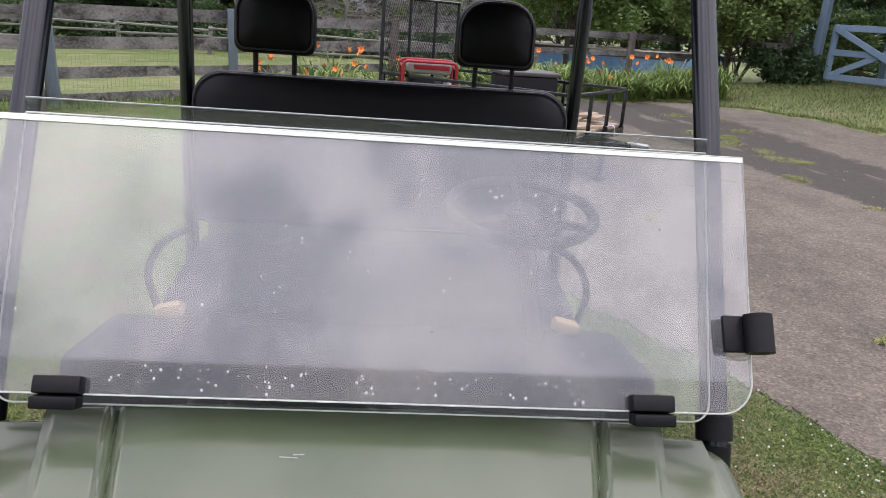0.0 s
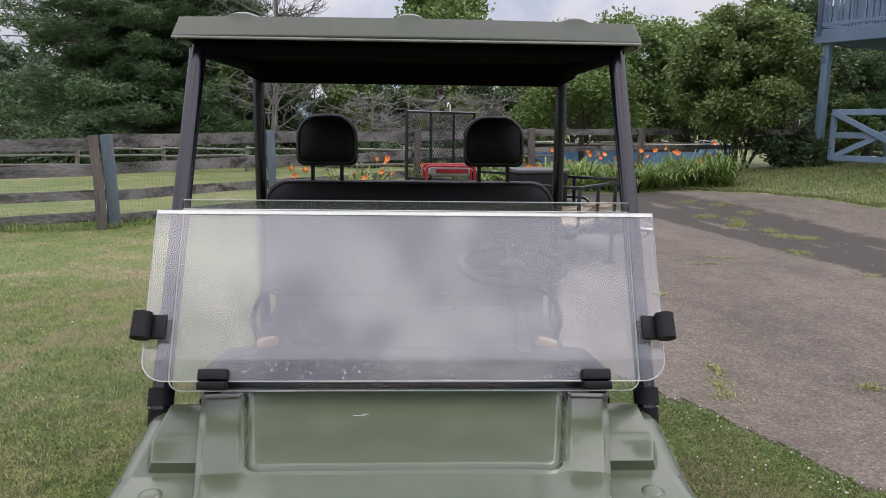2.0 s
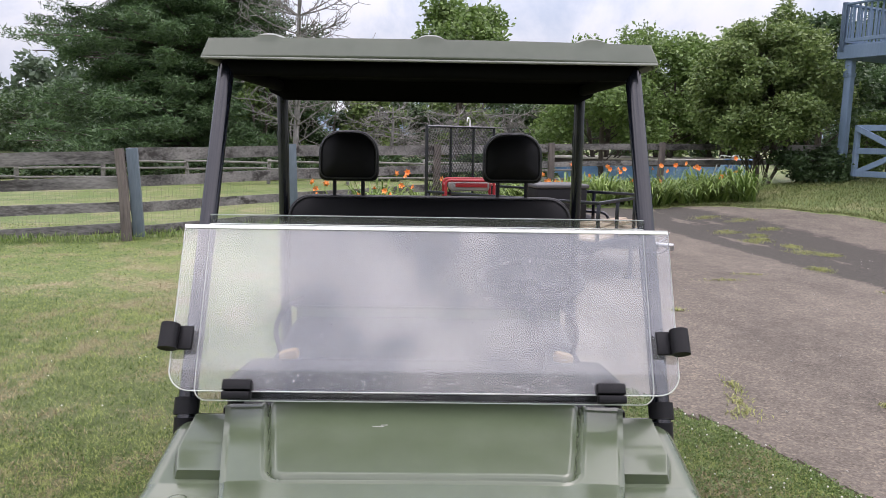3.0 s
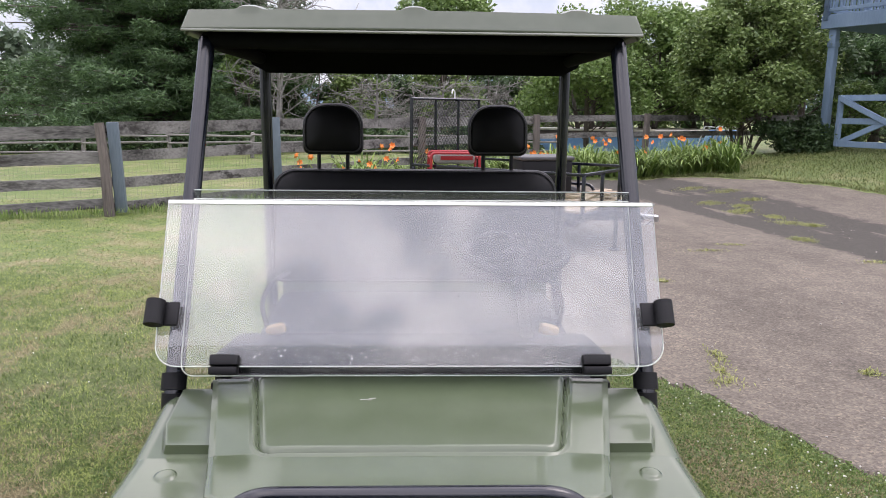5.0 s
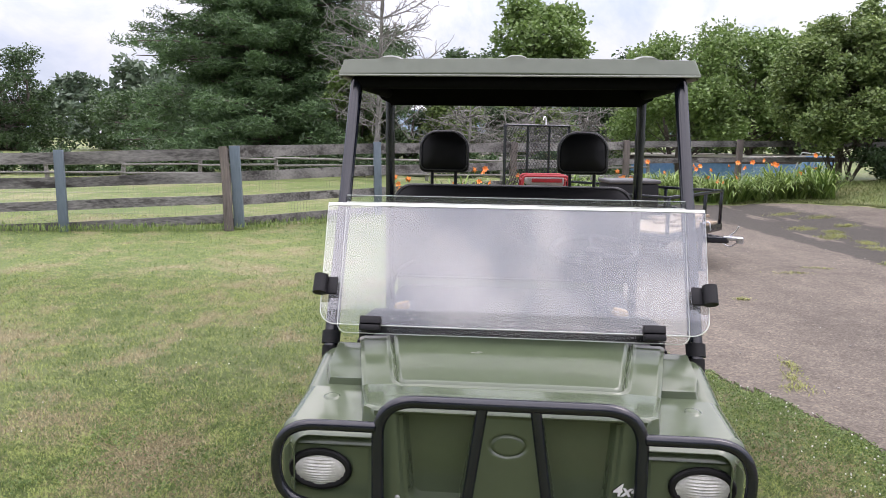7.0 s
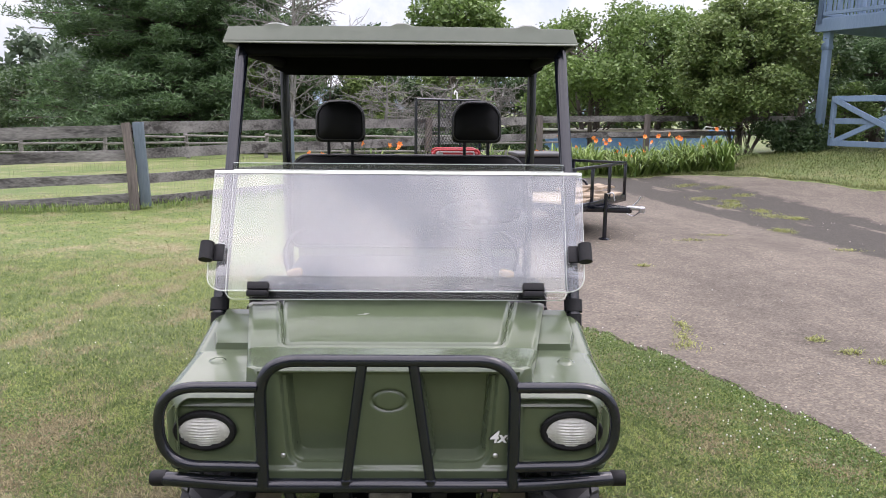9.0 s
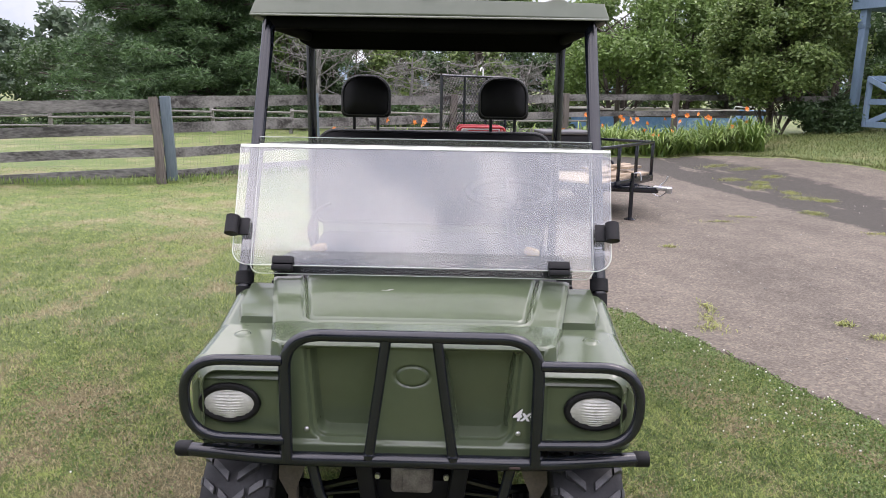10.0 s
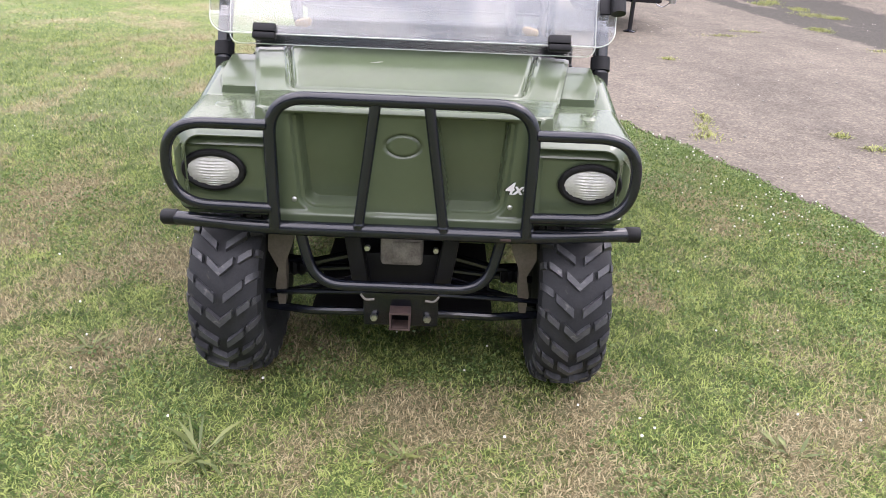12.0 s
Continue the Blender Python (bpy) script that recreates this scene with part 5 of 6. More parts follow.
v = np.concatenate([np.stack([xs, np.full(n, 860.0), np.full(n, -5.0)], -1), np.stack([xs, np.full(n, 880.0), hz], -1)])
f = np.stack([np.arange(n - 1), np.arange(1, n), n + np.arange(1, n), n + np.arange(n - 1)], -1)
M_RIDGE = surface("haze_tinted_ridge", (0.2, 0.27, 0.34), (0.26, 0.33, 0.4), 1.0, big=0.01, fine=0.05, bump=0)
tagged(finish("backdrop", mesh_np("backdrop", v, f, M_RIDGE), None), "distant wooded ridge with pale blue haze in its colour", "hill", kind="structure")

# ---- field fence far behind ----
far_fence = thing("far_fence", "pale weathered rail fence across the far field", "fence", kind="structure")
FX = np.arange(-34, 5, 2.1)


def far_y(x):
    return 19.2 + 0.14 * x


for k, x in enumerate(FX):
    part("post", box((x, far_y(x), gz(x, far_y(x)) + 0.32), (0.09, 0.09, 0.72), (0, 5 * math.sin(k * 2.3), 0), bevel=0.01), M_DEADWOOD, far_fence)
for a, b in zip(FX, FX[1:]):
    for h in (0.17, 0.4, 0.62):
        part("rail", tube([(a, far_y(a) - 0.07, gz(a, far_y(a)) + h), (b, far_y(b) - 0.07, gz(b, far_y(b)) + h + 0.05 * math.sin(a * 3 + h * 9))], 0.03, 6), M_DEADWOOD, far_fence)

# ---- blue deck on posts ----
deck = thing("deck", "blue-grey painted timber deck raised on posts", "deck", (8.97, 15.5, 0), kind="")
A, B = Vector((0, 0, 0)), Vector((1.25, -2.35, 0))
along = (B - A).normalized()
back = Vector((-along.y, along.x, 0))
Z0, Z1 = 3.58, 3.86


def deck_beam(a, b, w, h, name="beam", mat=None, parent=None):
    a, b = Vector(a), Vector(b)
    d = b - a
    m = Matrix.Translation((a + b) / 2) @ d.to_track_quat("X", "Z").to_matrix().to_4x4()
    bm = bmesh.new()
    bmesh.ops.create_cube(bm, size=1, matrix=m @ Matrix.Diagonal((d.length, w, h, 1)))
    bmesh.ops.bevel(bm, geom=list(bm.edges), offset=0.006, segments=1, affect="EDGES")
    return part(name, bm, mat or M_BLUEWOOD, parent or deck)


C2 = A + along * 6.5
for p in (A + along * 0.15 + back * 0.12, B + back * 0.12, C2, A + back * 3.2, B + back * 3.2):
    q = p + Vector((8.97, 15.5, 0))
    part("post", box((p.x, p.y, (gz(q.x, q.y) - 0.05 + Z0) / 2), (0.16, 0.16, Z0 - gz(q.x, q.y) + 0.05), (0, 0, math.degrees(math.atan2(along.y, along.x))), bevel=0.008), M_BLUEWOOD, deck)
    part("post_block", box((p.x, p.y, Z0 - 0.35), (0.19, 0.19, 0.1), (0, 0, math.degrees(math.atan2(along.y, along.x))), bevel=0.006), M_BLUEWOOD, deck)
deck_beam(A - along * 0.1 + Vector((0, 0, (Z0 + Z1) / 2)), C2 + Vector((0, 0, (Z0 + Z1) / 2)), 0.06, 0.28)
deck_beam(A + Vector((0, 0, (Z0 + Z1) / 2)), A + back * 4 + Vector((0, 0, (Z0 + Z1) / 2)), 0.06, 0.28)
deck_beam(A + back * 3.2 + Vector((0, 0, Z0 + 0.1)), C2 + back * 3.2 + Vector((0, 0, Z0 + 0.1)), 0.06, 0.2)
for k in range(28):
    o = back * (0.075 + k * 0.145)
    deck_beam(A + o + Vector((0, 0, Z1 + 0.015)), C2 + o + Vector((0, 0, Z1 + 0.015)), 0.135, 0.03, "floor_board")
for a, b in ((A, C2), (A, A + back * 4), (A + back * 4, C2 + back * 4)):
    deck_beam(a + Vector((0, 0, Z1 + 0.9)), b + Vector((0, 0, Z1 + 0.9)), 0.1, 0.045, "handrail")
    deck_beam(a + Vector((0, 0, Z1 + 0.12)), b + Vector((0, 0, Z1 + 0.12)), 0.05, 0.08, "bottom_rail")
    L = (b - a).length
    for i in range(int(L / 0.13)):
        p = a + (b - a) * ((i + 0.5) * 0.13 / L)
        part("baluster", box((p.x, p.y, Z1 + 0.5), (0.035, 0.035, 0.8)), M_BLUEWOOD, deck)
    for t in (0.0, 0.38, 1.0):
        p = a + (b - a) * t
        part("rail_post", box((p.x, p.y, Z1 + 0.42), (0.11, 0.11, 1.05), (0, 0, math.degrees(math.atan2(along.y, along.x))), bevel=0.006), M_BLUEWOOD, deck)
# braced railing between the posts at ground level
lo_, hi_ = 1.06, 2.06
pa, pb = A + along * 0.55, B
for z in (lo_, (lo_ + hi_) / 2, hi_):
    deck_beam(pa + Vector((0, 0, z)), pb + Vector((0, 0, z)), 0.05, 0.13, "brace_rail")
deck_beam(pa + Vector((0, 0, lo_)), pb + Vector((0, 0, hi_)), 0.045, 0.12, "cross_brace")
deck_beam(pa + Vector((0, 0, hi_)) - back * 0.05, pb + Vector((0, 0, lo_)) - back * 0.05, 0.045, 0.12, "cross_brace")
deck_beam(pa + Vector((0, 0, lo_ - 0.06)), pa + Vector((0, 0, hi_ + 0.06)), 0.1, 0.1, "brace_post")
deck_beam(B - back * 0.35 + Vector((0.1, 0, 0.75)), B - back * 0.12 + Vector((0.12, 0, Z1 + 0.1)), 0.07, 0.2, "stringer")
for k in range(3):
    bm = box((0, 0, 0.06 + 0.11 * k), (0.75 - 0.12 * k, 0.42, 0.1), (0, 0, 8 * k), bevel=0.02)
    st = tagged(part("stone_step", bm, M_STONE), "flat grey stone step by the deck", "stone", "deck steps")
    st.matrix_world = pose(10.95 + 0.08 * k, 12.75 + 0.12 * k, gz(11, 12.75))

# ---- trailer with ramp gate ----
trailer = thing("utility_trailer", "black steel utility trailer with mesh ramp gate, on the driveway", "trailer", (2.22, 7.2, gz(2.22, 7.2)), -35.6)
TW, TL, TB, TR = 0.8, 2.3, 0.47, 0.9


def tpart(name, bm, mat, label="", parent=None):
    ob = part(name, bm, mat, None, label)
    ob.parent = parent or trailer
    return ob


for s in (-1, 1):
    tpart("side_beam", box((-TL / 2, s * TW, TB - 0.04), (TL, 0.05, 0.09), bevel=0.004), M_BLACK)
    tpart("top_rail", box((-TL / 2, s * TW, TR), (TL + 0.03, 0.035, 0.035), bevel=0.003), M_BLACK)
    for k in range(4):
        tpart("stake", box((-k * TL / 3, s * TW, (TB + TR) / 2), (0.035, 0.035, TR - TB), bevel=0.003), M_BLACK)
    w = tpart("wheel", lathe([(-0.08, 0.0), (-0.08, 0.17), (-0.1, 0.2), (-0.09, 0.27), (-0.05, 0.29), (0.05, 0.29), (0.09, 0.27), (0.1, 0.2), (0.08, 0.17), (0.08, 0)], (-1.0, s * 0.98, 0.29), "y", 32), M_RUBBER)
    tpart("mudguard", tube(fillet([(-1.4, s * 0.98, 0.45), (-1.35, s * 0.98, 0.62), (-0.65, s * 0.98, 0.62), (-0.6, s * 0.98, 0.45)], 0.15), 0.02, 6), M_BLACK)
for x in (0, -TL):
    tpart("end_beam", box((x, 0, TB - 0.04), (0.05, 2 * TW + 0.05, 0.09), bevel=0.004), M_BLACK)
tpart("top_rail", box((0, 0, TR), (0.035, 2 * TW, 0.035), bevel=0.003), M_BLACK)
for y in (-0.27, 0.27):
    tpart("stake", box((0, y, (TB + TR) / 2), (0.035, 0.035, TR - TB), bevel=0.003), M_BLACK)
for k in range(11):
    tpart("floor_plank", box((-TL / 2, -0.73 + k * 0.146, TB + 0.015), (TL - 0.06, 0.138, 0.03), bevel=0.004), M_PLANK)
for s in (-1, 1):
    tpart("tongue_bar", box((0.06, s * 0.16, TB - 0.1), (0.75, 0.05, 0.07), (0, 0, -s * 24), bevel=0.004), M_BLACK)
tpart("tongue", box((0.2, 0, TB - 0.1), (0.4, 0.07, 0.07), bevel=0.004), M_BLACK)
cp = tpart("coupler", box((0.46, 0, TB - 0.07), (0.2, 0.065, 0.05), bevel=0.014, seg=3), M_ZINC, "bright zinc coupler")
tpart("ball_socket", lathe([(-0.04, 0), (-0.04, 0.04), (0.02, 0.042), (0.035, 0.03), (0.04, 0)], (0.55, 0, TB - 0.08), "z", 20), M_ZINC, "", cp)
tpart("latch", tube(fillet([(0.42, 0, TB - 0.05), (0.5, 0, TB + 0.02), (0.53, 0, TB + 0.08)], 0.03), 0.009, 8), M_ZINC, "", cp)
tpart("safety_chain", tube(fillet([(0.3, 0.04, TB - 0.12), (0.4, 0.09, TB - 0.2), (0.5, 0.06, TB - 0.12)], 0.08), 0.008, 6), M_ZINC, "", cp)
jk = tpart("jack", tube([(0.16, -0.2, 0.03), (0.16, -0.2, 0.58)], 0.026, 12), M_BLACK, "black swivel jack")
tpart("foot_plate", lathe([(0, 0), (0, 0.07), (0.012, 0.075), (0.03, 0.03), (0.03, 0)], (0.16, -0.2, 0.0), "z", 20), M_BLACK, "", jk)
tpart("crank", tube(fillet([(0.16, -0.2, 0.57), (0.26, -0.22, 0.6), (0.28, -0.22, 0.5)], 0.03), 0.009, 8), M_ZINC, "", jk)
# ramp gate, standing at the rear
gate = tpart("ramp_gate", tube([(-TL - 0.04, -TW, TB), (-TL - 0.04, -TW, 1.72), (-TL - 0.04, TW, 1.72), (-TL - 0.04, TW, TB)], 0.022, 8), M_BLACK, "black mesh ramp gate, upright")
for y in (-0.27, 0.27):
    tpart("gate_bar", tube([(-TL - 0.04, y, TB), (-TL - 0.04, y, 1.72)], 0.018, 8), M_BLACK, "", gate)
bm = bmesh.new()
for k in range(44):
    y = -TW + k * 2 * TW / 43
    for sgn in (-1, 1):
        y2 = y + sgn * 0.62
        t = 1.0
        if abs(y2) > TW:
            t = (TW - abs(y)) / 0.62 if sgn * y > 0 or y == 0 else 1.0
        t = max(min(t, 1.0), 0.0)
        add_tube(bm, [(-TL - 0.04, y, TB), (-TL - 0.04, y + sgn * 0.62 * t, TB + 1.25 * t)], 0.0028, 3, False)
tpart("gate_mesh", bm, M_BLACK, "", gate)
tpart("hook", tube(fillet([(-TL - 0.07, 0.22, 1.7), (-TL - 0.07, 0.22, 1.83), (-TL - 0.07, 0.17, 1.86), (-TL - 0.07, 0.15, 1.8)], 0.04), 0.01, 8), M_WHITE, "white hook", gate)


def on_trailer(x, y):
    return trailer.matrix_world @ Vector((x, y, TB + 0.03))


# load on the trailer: generator, lidded box, offcuts
p = on_trailer(-1.9, -0.5)
gen = thing("generator", "red-framed portable generator on the trailer bed", "generator", p, 4)
for y in (-0.2, 0.2):
    part("frame_hoop", tube(fillet([(-0.3, y, 0.02), (-0.3, y, 0.56), (0.3, y, 0.56), (0.3, y, 0.02)], 0.06), 0.018, 10), M_RED, gen)
for x, z in ((-0.3, 0.5), (0.3, 0.5), (-0.3, 0.03), (0.3, 0.03)):
    part("frame_bar", tube([(x, -0.2, z), (x, 0.2, z)], 0.016, 8), M_RED, gen)
part("fuel_tank", box((0, 0, 0.49), (0.5, 0.34, 0.13), bevel=0.04, seg=3), M_GREYTANK, gen, "grey fuel tank")
part("tank_band", box((0.02, -0.178, 0.5), (0.4, 0.01, 0.05), bevel=0.003), M_RED, gen)
part("engine", box((-0.08, 0, 0.24), (0.3, 0.3, 0.3), bevel=0.03), M_DARK, gen)
part("alternator", lathe([(0, 0), (0, 0.12), (0.02, 0.13), (0.2, 0.13), (0.22, 0.1), (0.22, 0)], (0.06, 0, 0.22), "x", 24), M_STEEL, gen)
p = on_trailer(-1.05, 0.25)
bx = thing("storage_box", "black storage box with a dark grey lid on the trailer", "box", p, 10)
part("body", box((0, 0, 0.24), (0.66, 0.5, 0.46), bevel=0.02), M_DARK, bx)
part("lid", box((0, 0, 0.5), (0.7, 0.54, 0.05), bevel=0.018, seg=3), M_LID, bx, "dark grey lid")
for k in range(9):
    p = on_trailer(-0.1 - 0.09 * k % 0.45, 0.05 + 0.07 * k)
    pl = tagged(part("plank_offcut", box((0, 0, 0.015), (0.75 - 0.04 * k, 0.1, 0.03), bevel=0.003), M_PLANK), "sawn pale wooden offcut lying on the trailer", "plank", "offcuts on the trailer")
    pl.matrix_world = pose(p.x, p.y, p.z + 0.032 * (k // 3), 3 * math.sin(k), 2 * math.cos(k), 40 + 27 * math.sin(k * 2.4))

# ---- pool behind the fence ----
pool = thing("pool", "above-ground pool with pale blue side behind the fence", "pool", (6.6, 22.5, gz(6.6, 21)))
# the dark band below the rim paints the rim's shadow on the wall
for name, prof, mat in (("side_wall", [(0.0, 0.0), (0.0, 1.0), (0.5, 1.0), (0.5, 0.97), (0.3, 0.96), (0.3, 0.0)], M_POOL),
                        ("upper_band", [(0.5, 0.97), (0.5, 1.004), (0.68, 1.004), (0.68, 0.97)], M_RIMSHADE),
                        ("rim", [(0.68, 0.95), (0.68, 1.03), (0.7, 1.04), (0.73, 1.03), (0.74, 0.99), (0.73, 0.95)], M_CREAM)):
    bm = lathe(prof, (0, 0, 0), "z", 64)
    bmesh.ops.transform(bm, matrix=Matrix.Diagonal((3.0, 1.5, 1, 1)), verts=bm.verts)
    part(name, bm, mat, pool)
for k in range(3):
    ch = thing("lounge_chair", "folded blue and white garden chair by the pool", "chair", (7.6 + 0.35 * k, 18.9, gz(7.6, 18.9)), 10 * k, "pool chairs")
    part("frame", tube(fillet([(-0.2, 0, 0), (0.1, 0, 0.95), (0.5, 0, 0.9), (0.3, 0, 0)], 0.05), 0.016, 8), M_WHITE, ch)
    part("sling", box((0.28, 0.2, 0.62), (0.06, 0.42, 0.5), (0, 30, 0), bevel=0.01), M_POOL, ch)

# ---- daylilies along the fence ----
LINE = [(-2.0, 11.0), (0.0, 13.0), (2.3, 14.6), (4.2, 14.85), (5.6, 14.55), (6.5, 14.1)]
lx, ly = [a for a, _ in LINE], [b for _, b in LINE]
n_clump = 105
cx = rng.uniform(-2.0, 6.5, n_clump)
cx = np.where(rng.uniform(size=n_clump) < 0.35, rng.uniform(2.5, 6.5, n_clump), cx)
cy = np.interp(cx, lx, ly) + rng.uniform(-0.45, 0.75, n_clump)
V, F = [], []
seg = 6
for x, y in zip(cx, cy):
    m = 22
    a = rng.uniform(0, 2 * math.pi, m)
    L = rng.uniform(0.55, 0.95, m) * rng.uniform(0.7, 1.1)
    reach = rng.uniform(0.3, 0.95, m)
    base = np.array([x, y, gz(x, y)]) + np.concatenate([rng.normal(size=(m, 2)) * 0.07, np.zeros((m, 1))], 1)
    for i in range(m):
        d = np.array([math.cos(a[i]), math.sin(a[i]), 0])
        w = np.array([-d[1], d[0], 0]) * 0.02
        start = len(V)
        for s_ in range(seg + 1):
            t = s_ / seg
            p = base[i] + d * reach[i] * t + np.array([0, 0, L[i] * (t * 1.8 - (0.9 + 0.6 * reach[i]) * t * t)])
            k = 1 - 0.9 * t ** 2
            V.append(p - w * k)
            V.append(p + w * k)
        for s_ in range(seg):
            q = start + 2 * s_
            F.append((q, q + 1, q + 3, q + 2))
lily = finish("daylily_leaves", mesh_np("daylily_leaves", V, F, M_LILYLEAF), None)
tagged(lily, "arching green daylily leaves in a bed along the fence", "flowers", kind="stuff")
bmf, bms = bmesh.new(), bmesh.new()
for k in range(46):
    x = rng.uniform(-2.2, 0.2) if k % 4 == 1 else rng.uniform(-2.2, 6.5) if k % 3 == 0 else rng.uniform(2.2, 6.5)
    y = float(np.interp(x, lx, ly)) + rng.uniform(-0.4, 0.7)
    z, h = gz(x, y), rng.uniform(0.38, 0.85)
    tip = Vector((x + rng.normal() * 0.1, y + rng.normal() * 0.1, z + h))
    add_tube(bms, [(x, y, z), ((x + tip.x) / 2, (y + tip.y) / 2, z + h * 0.55), tip], 0.004, 4, False)
    axis = Vector((rng.normal(), rng.normal() - 0.6, 0.5)).normalized()
    side = axis.orthogonal().normalized()
    for j in range(6):
        s2 = Matrix.Rotation(j * math.pi / 3, 3, axis) @ side
        w2 = axis.cross(s2) * 0.022
        a0, b0, c0 = tip, tip + axis * 0.05 + s2 * 0.032, tip + axis * 0.045 + s2 * 0.066
        vs = [bmf.verts.new(v_) for v_ in (a0, b0 + w2, c0, b0 - w2)]
        bmf.faces.new(vs)
tagged(part("daylily_flowers", bmf, M_ORANGE), "orange daylily blooms on tall stems", "flowers", kind="stuff")
tagged(part("daylily_stems", bms, M_LILYLEAF), "thin green daylily stems", "flowers", kind="stuff")


# ---- grass ----
def blades(name, x, y, length, width, lie, material, label, seg=2, kind="stuff", z=None, category="grass"):
    n = len(x)
    a = rng.uniform(0, 2 * math.pi, n)
    d = np.stack([np.cos(a), np.sin(a), np.zeros(n)], 1)
    w = np.stack([-np.sin(a), np.cos(a), np.zeros(n)], 1) * (width * rng.uniform(0.6, 1.3, n))[:, None]
    L = length * rng.uniform(0.5, 1.25, n)
    t = rng.uniform(lie[0], lie[1], n)
    base = np.stack([x, y, (ground_z(x, y) if z is None else z) - 0.004], 1)
    mid = base + d * (L * np.sin(t) * 0.45)[:, None] + np.array([0, 0, 1]) * (L * np.cos(t) * 0.62)[:, None]
    tip = base + d * (L * np.sin(t))[:, None] + np.array([0, 0, 1]) * (L * np.cos(t) * 0.85)[:, None]
    if seg == 1:
        v = np.stack([base - w, base + w, tip], 1).reshape(-1, 3)
        f = np.arange(n)[:, None] * 3 + [0, 1, 2]
    else:
        v = np.stack([base, mid + w, tip, mid - w], 1).reshape(-1, 3)
        q = np.arange(n)[:, None] * 4
        f = np.concatenate([q + [0, 1, 3], q + [1, 2, 3]])
    ob = new(name, mesh_np(name, v, f, material))
    return tagged(ob, label, category, kind=kind)


def scatter(n, x0, x1, y0, y1):
    x, y = rng.uniform(x0, x1, n), rng.uniform(y0, y1, n)
    keep = ~on_drive(x, y + 0.03)
    return x[keep], y[keep]


def thin(x, y, share):
    keep = rng.uniform(size=len(x)) < share
    return x[keep], y[keep]


x, y = scatter(920000, -3.4, 3.4, -1.6, 3.0)
x, y = thin(x, y, smooth(3.0, 1.4, y) * smooth(-3.3, -2.2, x) * smooth(-1.6, -0.7, y))
blades("grass", x, y, 0.038, 0.0017, (0.6, 1.5), M_BLADE, "short mown grass, green with dry straw")
x, y = scatter(400000, -5.8, 2.4, 0.6, 6.4)
x, y = thin(x, y, np.maximum(smooth(1.4, 2.8, y), smooth(-2.2, -3.2, x)) * smooth(6.4, 4.8, y))
blades("grass", x, y, 0.045, 0.0024, (0.5, 1.45), M_BLADE, "short mown grass, green with dry straw", 1)
x, y = scatter(130000, -9.5, 1.5, 4.4, 10.6)
x, y = thin(x, y, smooth(4.4, 6.2, y))
blades("grass", x, y, 0.036, 0.0055, (0.7, 1.45), M_BLADE, "short mown grass, green with dry straw", 1)
x, y = scatter(120000, 4.6, 15.0, 8.4, 17.0)
ex = rng.uniform(4.4, 15.0, 14000)
x, y = np.concatenate([x, ex]), np.concatenate([y, drive_top(ex) + rng.uniform(-0.12, 0.2, 14000)])
blades("grass", x, y, 0.075, 0.0055, (0.3, 1.35), M_BANK, "rough green grass on the bank", 1)
# longer growth at the foot of the fence
t = rng.uniform(0, 1, 5200)
k = rng.integers(0, 5, 5200)
P = np.array(POSTS)
pts = P[k] + (P[k + 1] - P[k]) * t[:, None] + rng.normal(size=(5200, 2)) * 0.13
blades("long_grass", pts[:, 0], pts[:, 1], 0.16, 0.005, (0.05, 0.6), M_LILYLEAF, "longer uncut grass along the fence foot")
# weeds in the cracks of the drive
WEEDS = [(4.76, 10.6, 0.12, 0.1), (4.84, 9.7, 0.1, 0.1), (5.49, 10.7, 0.1, 0.08), (5.2, 8.8, 0.13, 0.1), (4.79, 7.6, 0.08, 0.1), (3.3, 6.9, 0.12, 0.03), (3.75, 7.25, 0.1, 0.03),
         (5.0, 9.85, 0.07, 0.08), (5.2, 9.25, 0.07, 0.08), (1.98, 3.12, 0.03, 0.07), (2.06, 3.4, 0.028, 0.1), (1.93, 2.93, 0.05, 0.05), (4.95, 6.35, 0.1, 0.05), (5.44, 8.6, 0.08, 0.06),
         (5.4, 11.6, 0.14, 0.1), (5.0, 12.2, 0.14, 0.1), (5.1, 10.2, 0.08, 0.08), (2.32, 5.48, 0.05, 0.03), (2.95, 3.08, 0.035, 0.03), (3.05, 2.8, 0.05, 0.03), (3.2, 2.6, 0.06, 0.03)]
wx, wy = [], []
for x0, y0, sx, sy in WEEDS:
    m = 420 if y0 > 7.4 else 130
    wx.append(x0 + rng.normal(size=m) * sx)
    wy.append(y0 + rng.normal(size=m) * sy)
wx, wy = np.concatenate(wx), np.concatenate(wy)
blades("weeds", wx, wy, 0.042, 0.004, (0.45, 1.4), M_WEED, "yellow-green weeds growing in the asphalt cracks", z=ground_z(wx, wy) + 0.012, category="weeds")
# clover: flat leaflets and white heads, thickest beside the drive
hx, hy = rng.uniform(-2.6, 2.6, 150), rng.uniform(-0.9, 2.6, 150)
pick = rng.integers(0, 150, 28000)
cx = np.concatenate([hx[pick] + rng.normal(size=28000) * 0.09, np.interp(rng.uniform(-1.2, 4.2, 36000), EDGE_Y[::-1], EDGE_X[::-1])])
cy = np.concatenate([hy[pick] + rng.normal(size=28000) * 0.09, np.zeros(36000)])
tt = rng.uniform(-1.2, 4.2, 36000)
cx[28000:] = np.interp(tt, EDGE_Y[::-1], EDGE_X[::-1]) - np.abs(rng.normal(size=36000)) * 0.55 + 0.04
cy[28000:] = tt
keep = ~on_drive(cx, cy + 0.02)
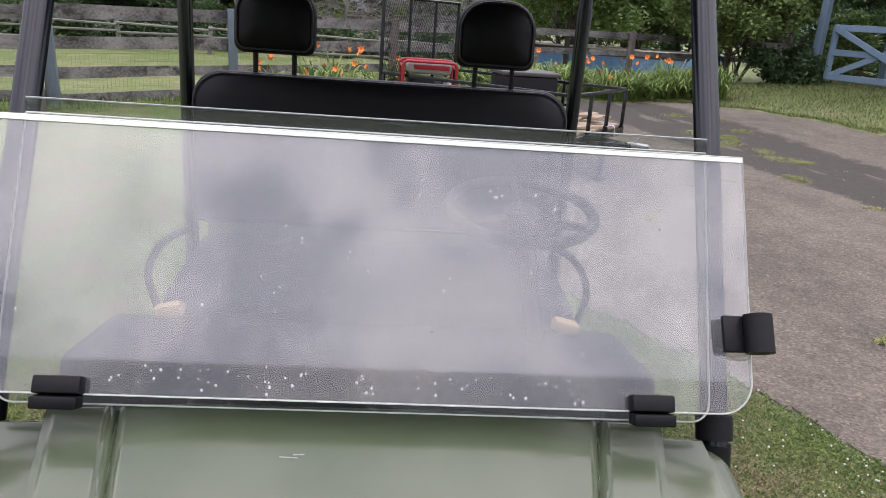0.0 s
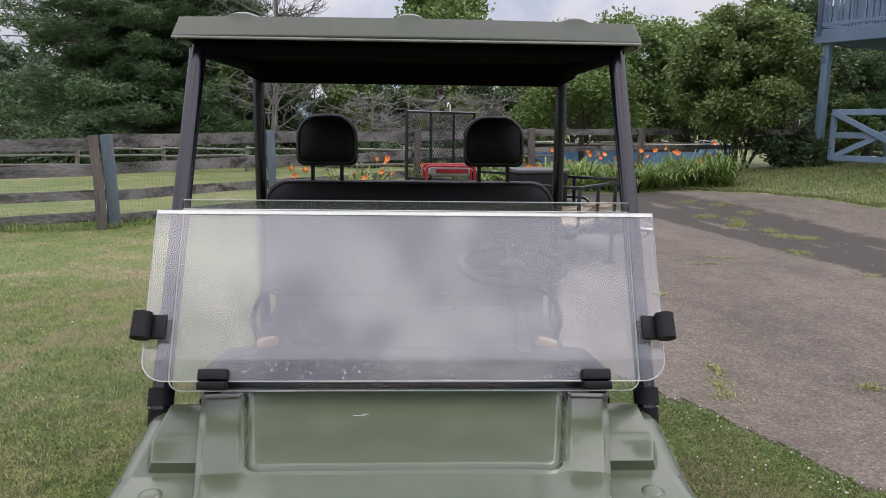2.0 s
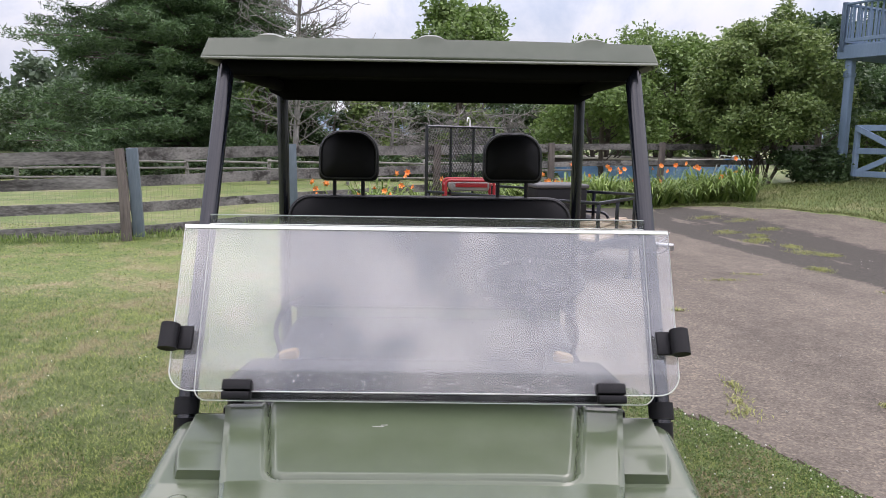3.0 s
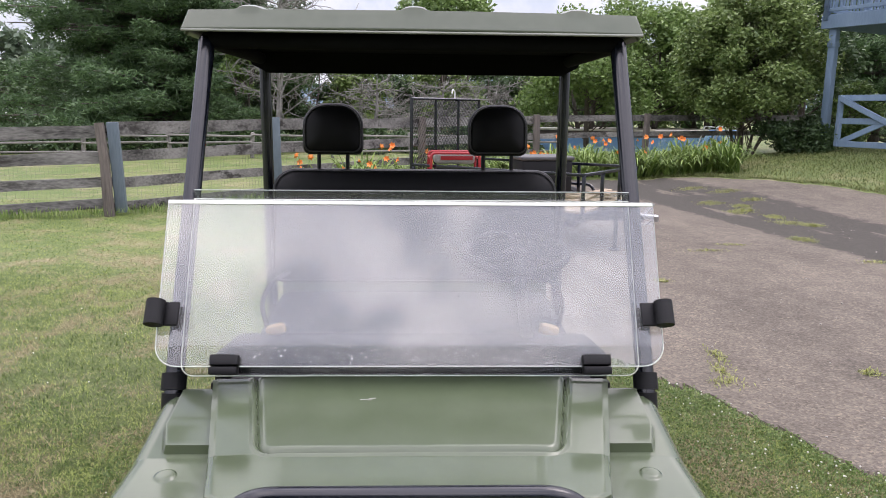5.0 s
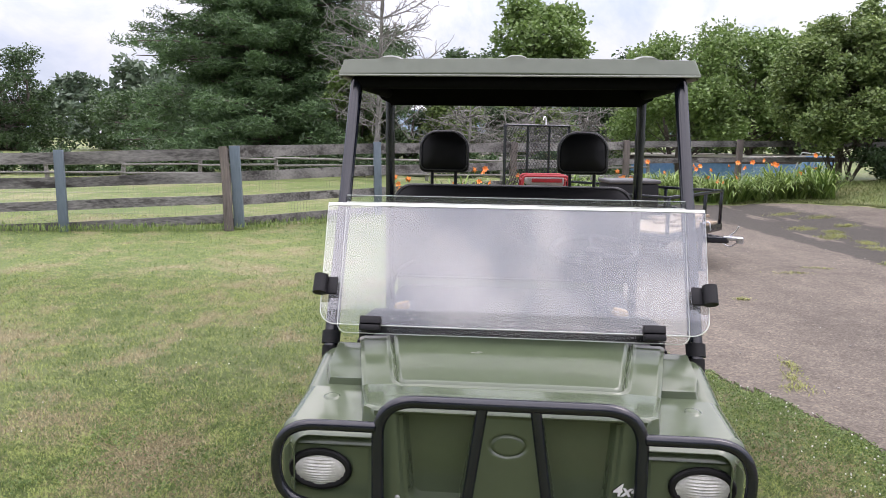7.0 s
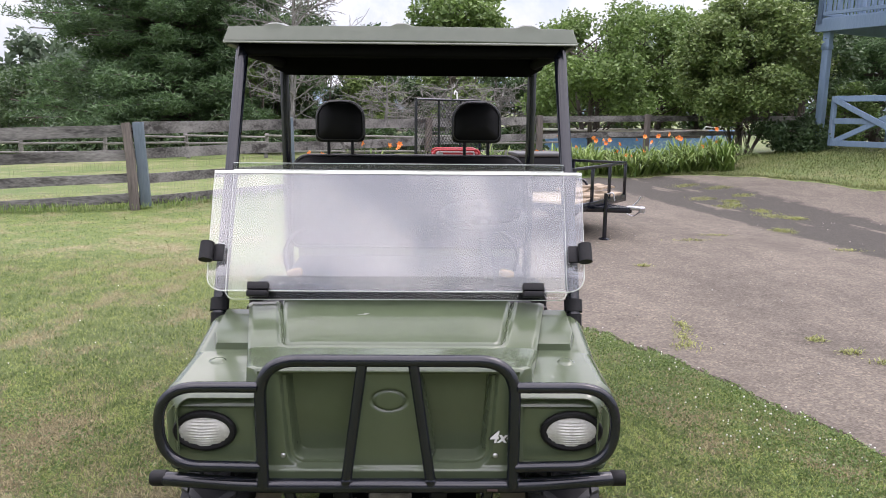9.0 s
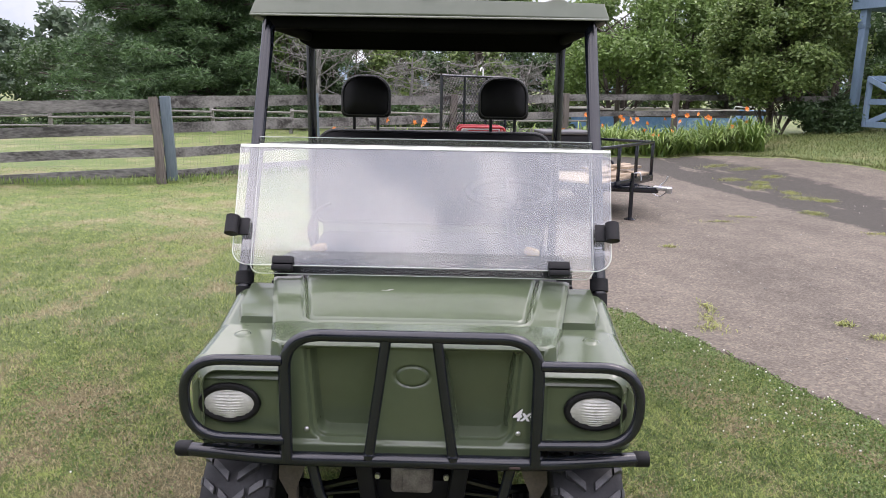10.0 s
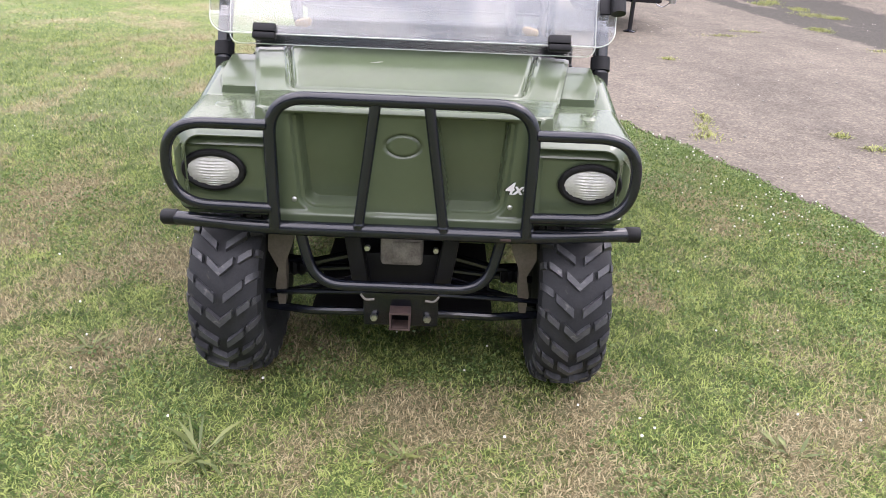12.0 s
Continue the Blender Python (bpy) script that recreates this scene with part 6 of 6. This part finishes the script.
cx, cy = cx[keep], cy[keep]
c = np.stack([cx, cy, ground_z(cx, cy) + rng.uniform(0.01, 0.035, len(cx))], 1)
M_CLOVER = foliage("clover_leaves", (0.05, 0.1, 0.022), (0.2, 0.285, 0.085))
me = leaf_mesh("clover", c, 0.0115, M_CLOVER, 0.8)
tagged(new("clover", me), "low green clover leaves in the lawn", "clover", kind="stuff")
bm = bmesh.new()
for k in range(290):
    if k % 7 == 4:
        x, y = 1.9 + rng.normal() * 0.2, 1.62 + rng.normal() * 0.25
    elif k % 5 > 1:
        t_ = rng.uniform(-0.6, 3.8)
        x = float(np.interp(t_, EDGE_Y[::-1], EDGE_X[::-1])) - abs(rng.normal()) * 0.3 - 0.03
        y = t_
    else:
        x, y = rng.uniform(-3, 2), rng.uniform(-0.5, 4.5)
    if bool(on_drive(np.array(x), np.array(y))):
        continue
    bmesh.ops.create_icosphere(bm, subdivisions=1, radius=rng.uniform(0.0032, 0.0058), matrix=Matrix.Translation((x, y, gz(x, y) + rng.uniform(0.04, 0.065))))
tagged(part("clover_heads", bm, M_CLOVERW), "small white clover flower heads", "clover", kind="stuff")
# a few broad-leaved weeds in the lawn
for x0, y0, s_ in ((-0.55, -0.42, 0.16), (0.03, -0.4, 0.1), (-1.1, 0.1, 0.1), (1.2, -0.3, 0.1)):
    m = 26
    blades("lawn_weed", x0 + rng.normal(size=m) * 0.015, y0 + rng.normal(size=m) * 0.015, s_, 0.006, (0.9, 1.5), M_BANK, "broad-leaved green weed in the lawn", category="weed")
# loose stones on the asphalt
bm = bmesh.new()
for k in range(260):
    x, y = rng.uniform(1.6, 6.5), rng.uniform(0.5, 9.0)
    if not bool(on_drive(np.array(x), np.array(y))):
        continue
    r = rng.uniform(0.003, 0.009)
    bmesh.ops.create_icosphere(bm, subdivisions=1, radius=r, matrix=Matrix.Translation((x, y, gz(x, y) + 0.012 + r * 0.5)))
tagged(part("loose_gravel", bm, M_STONE), "loose pale gravel on the asphalt", "gravel", kind="stuff")
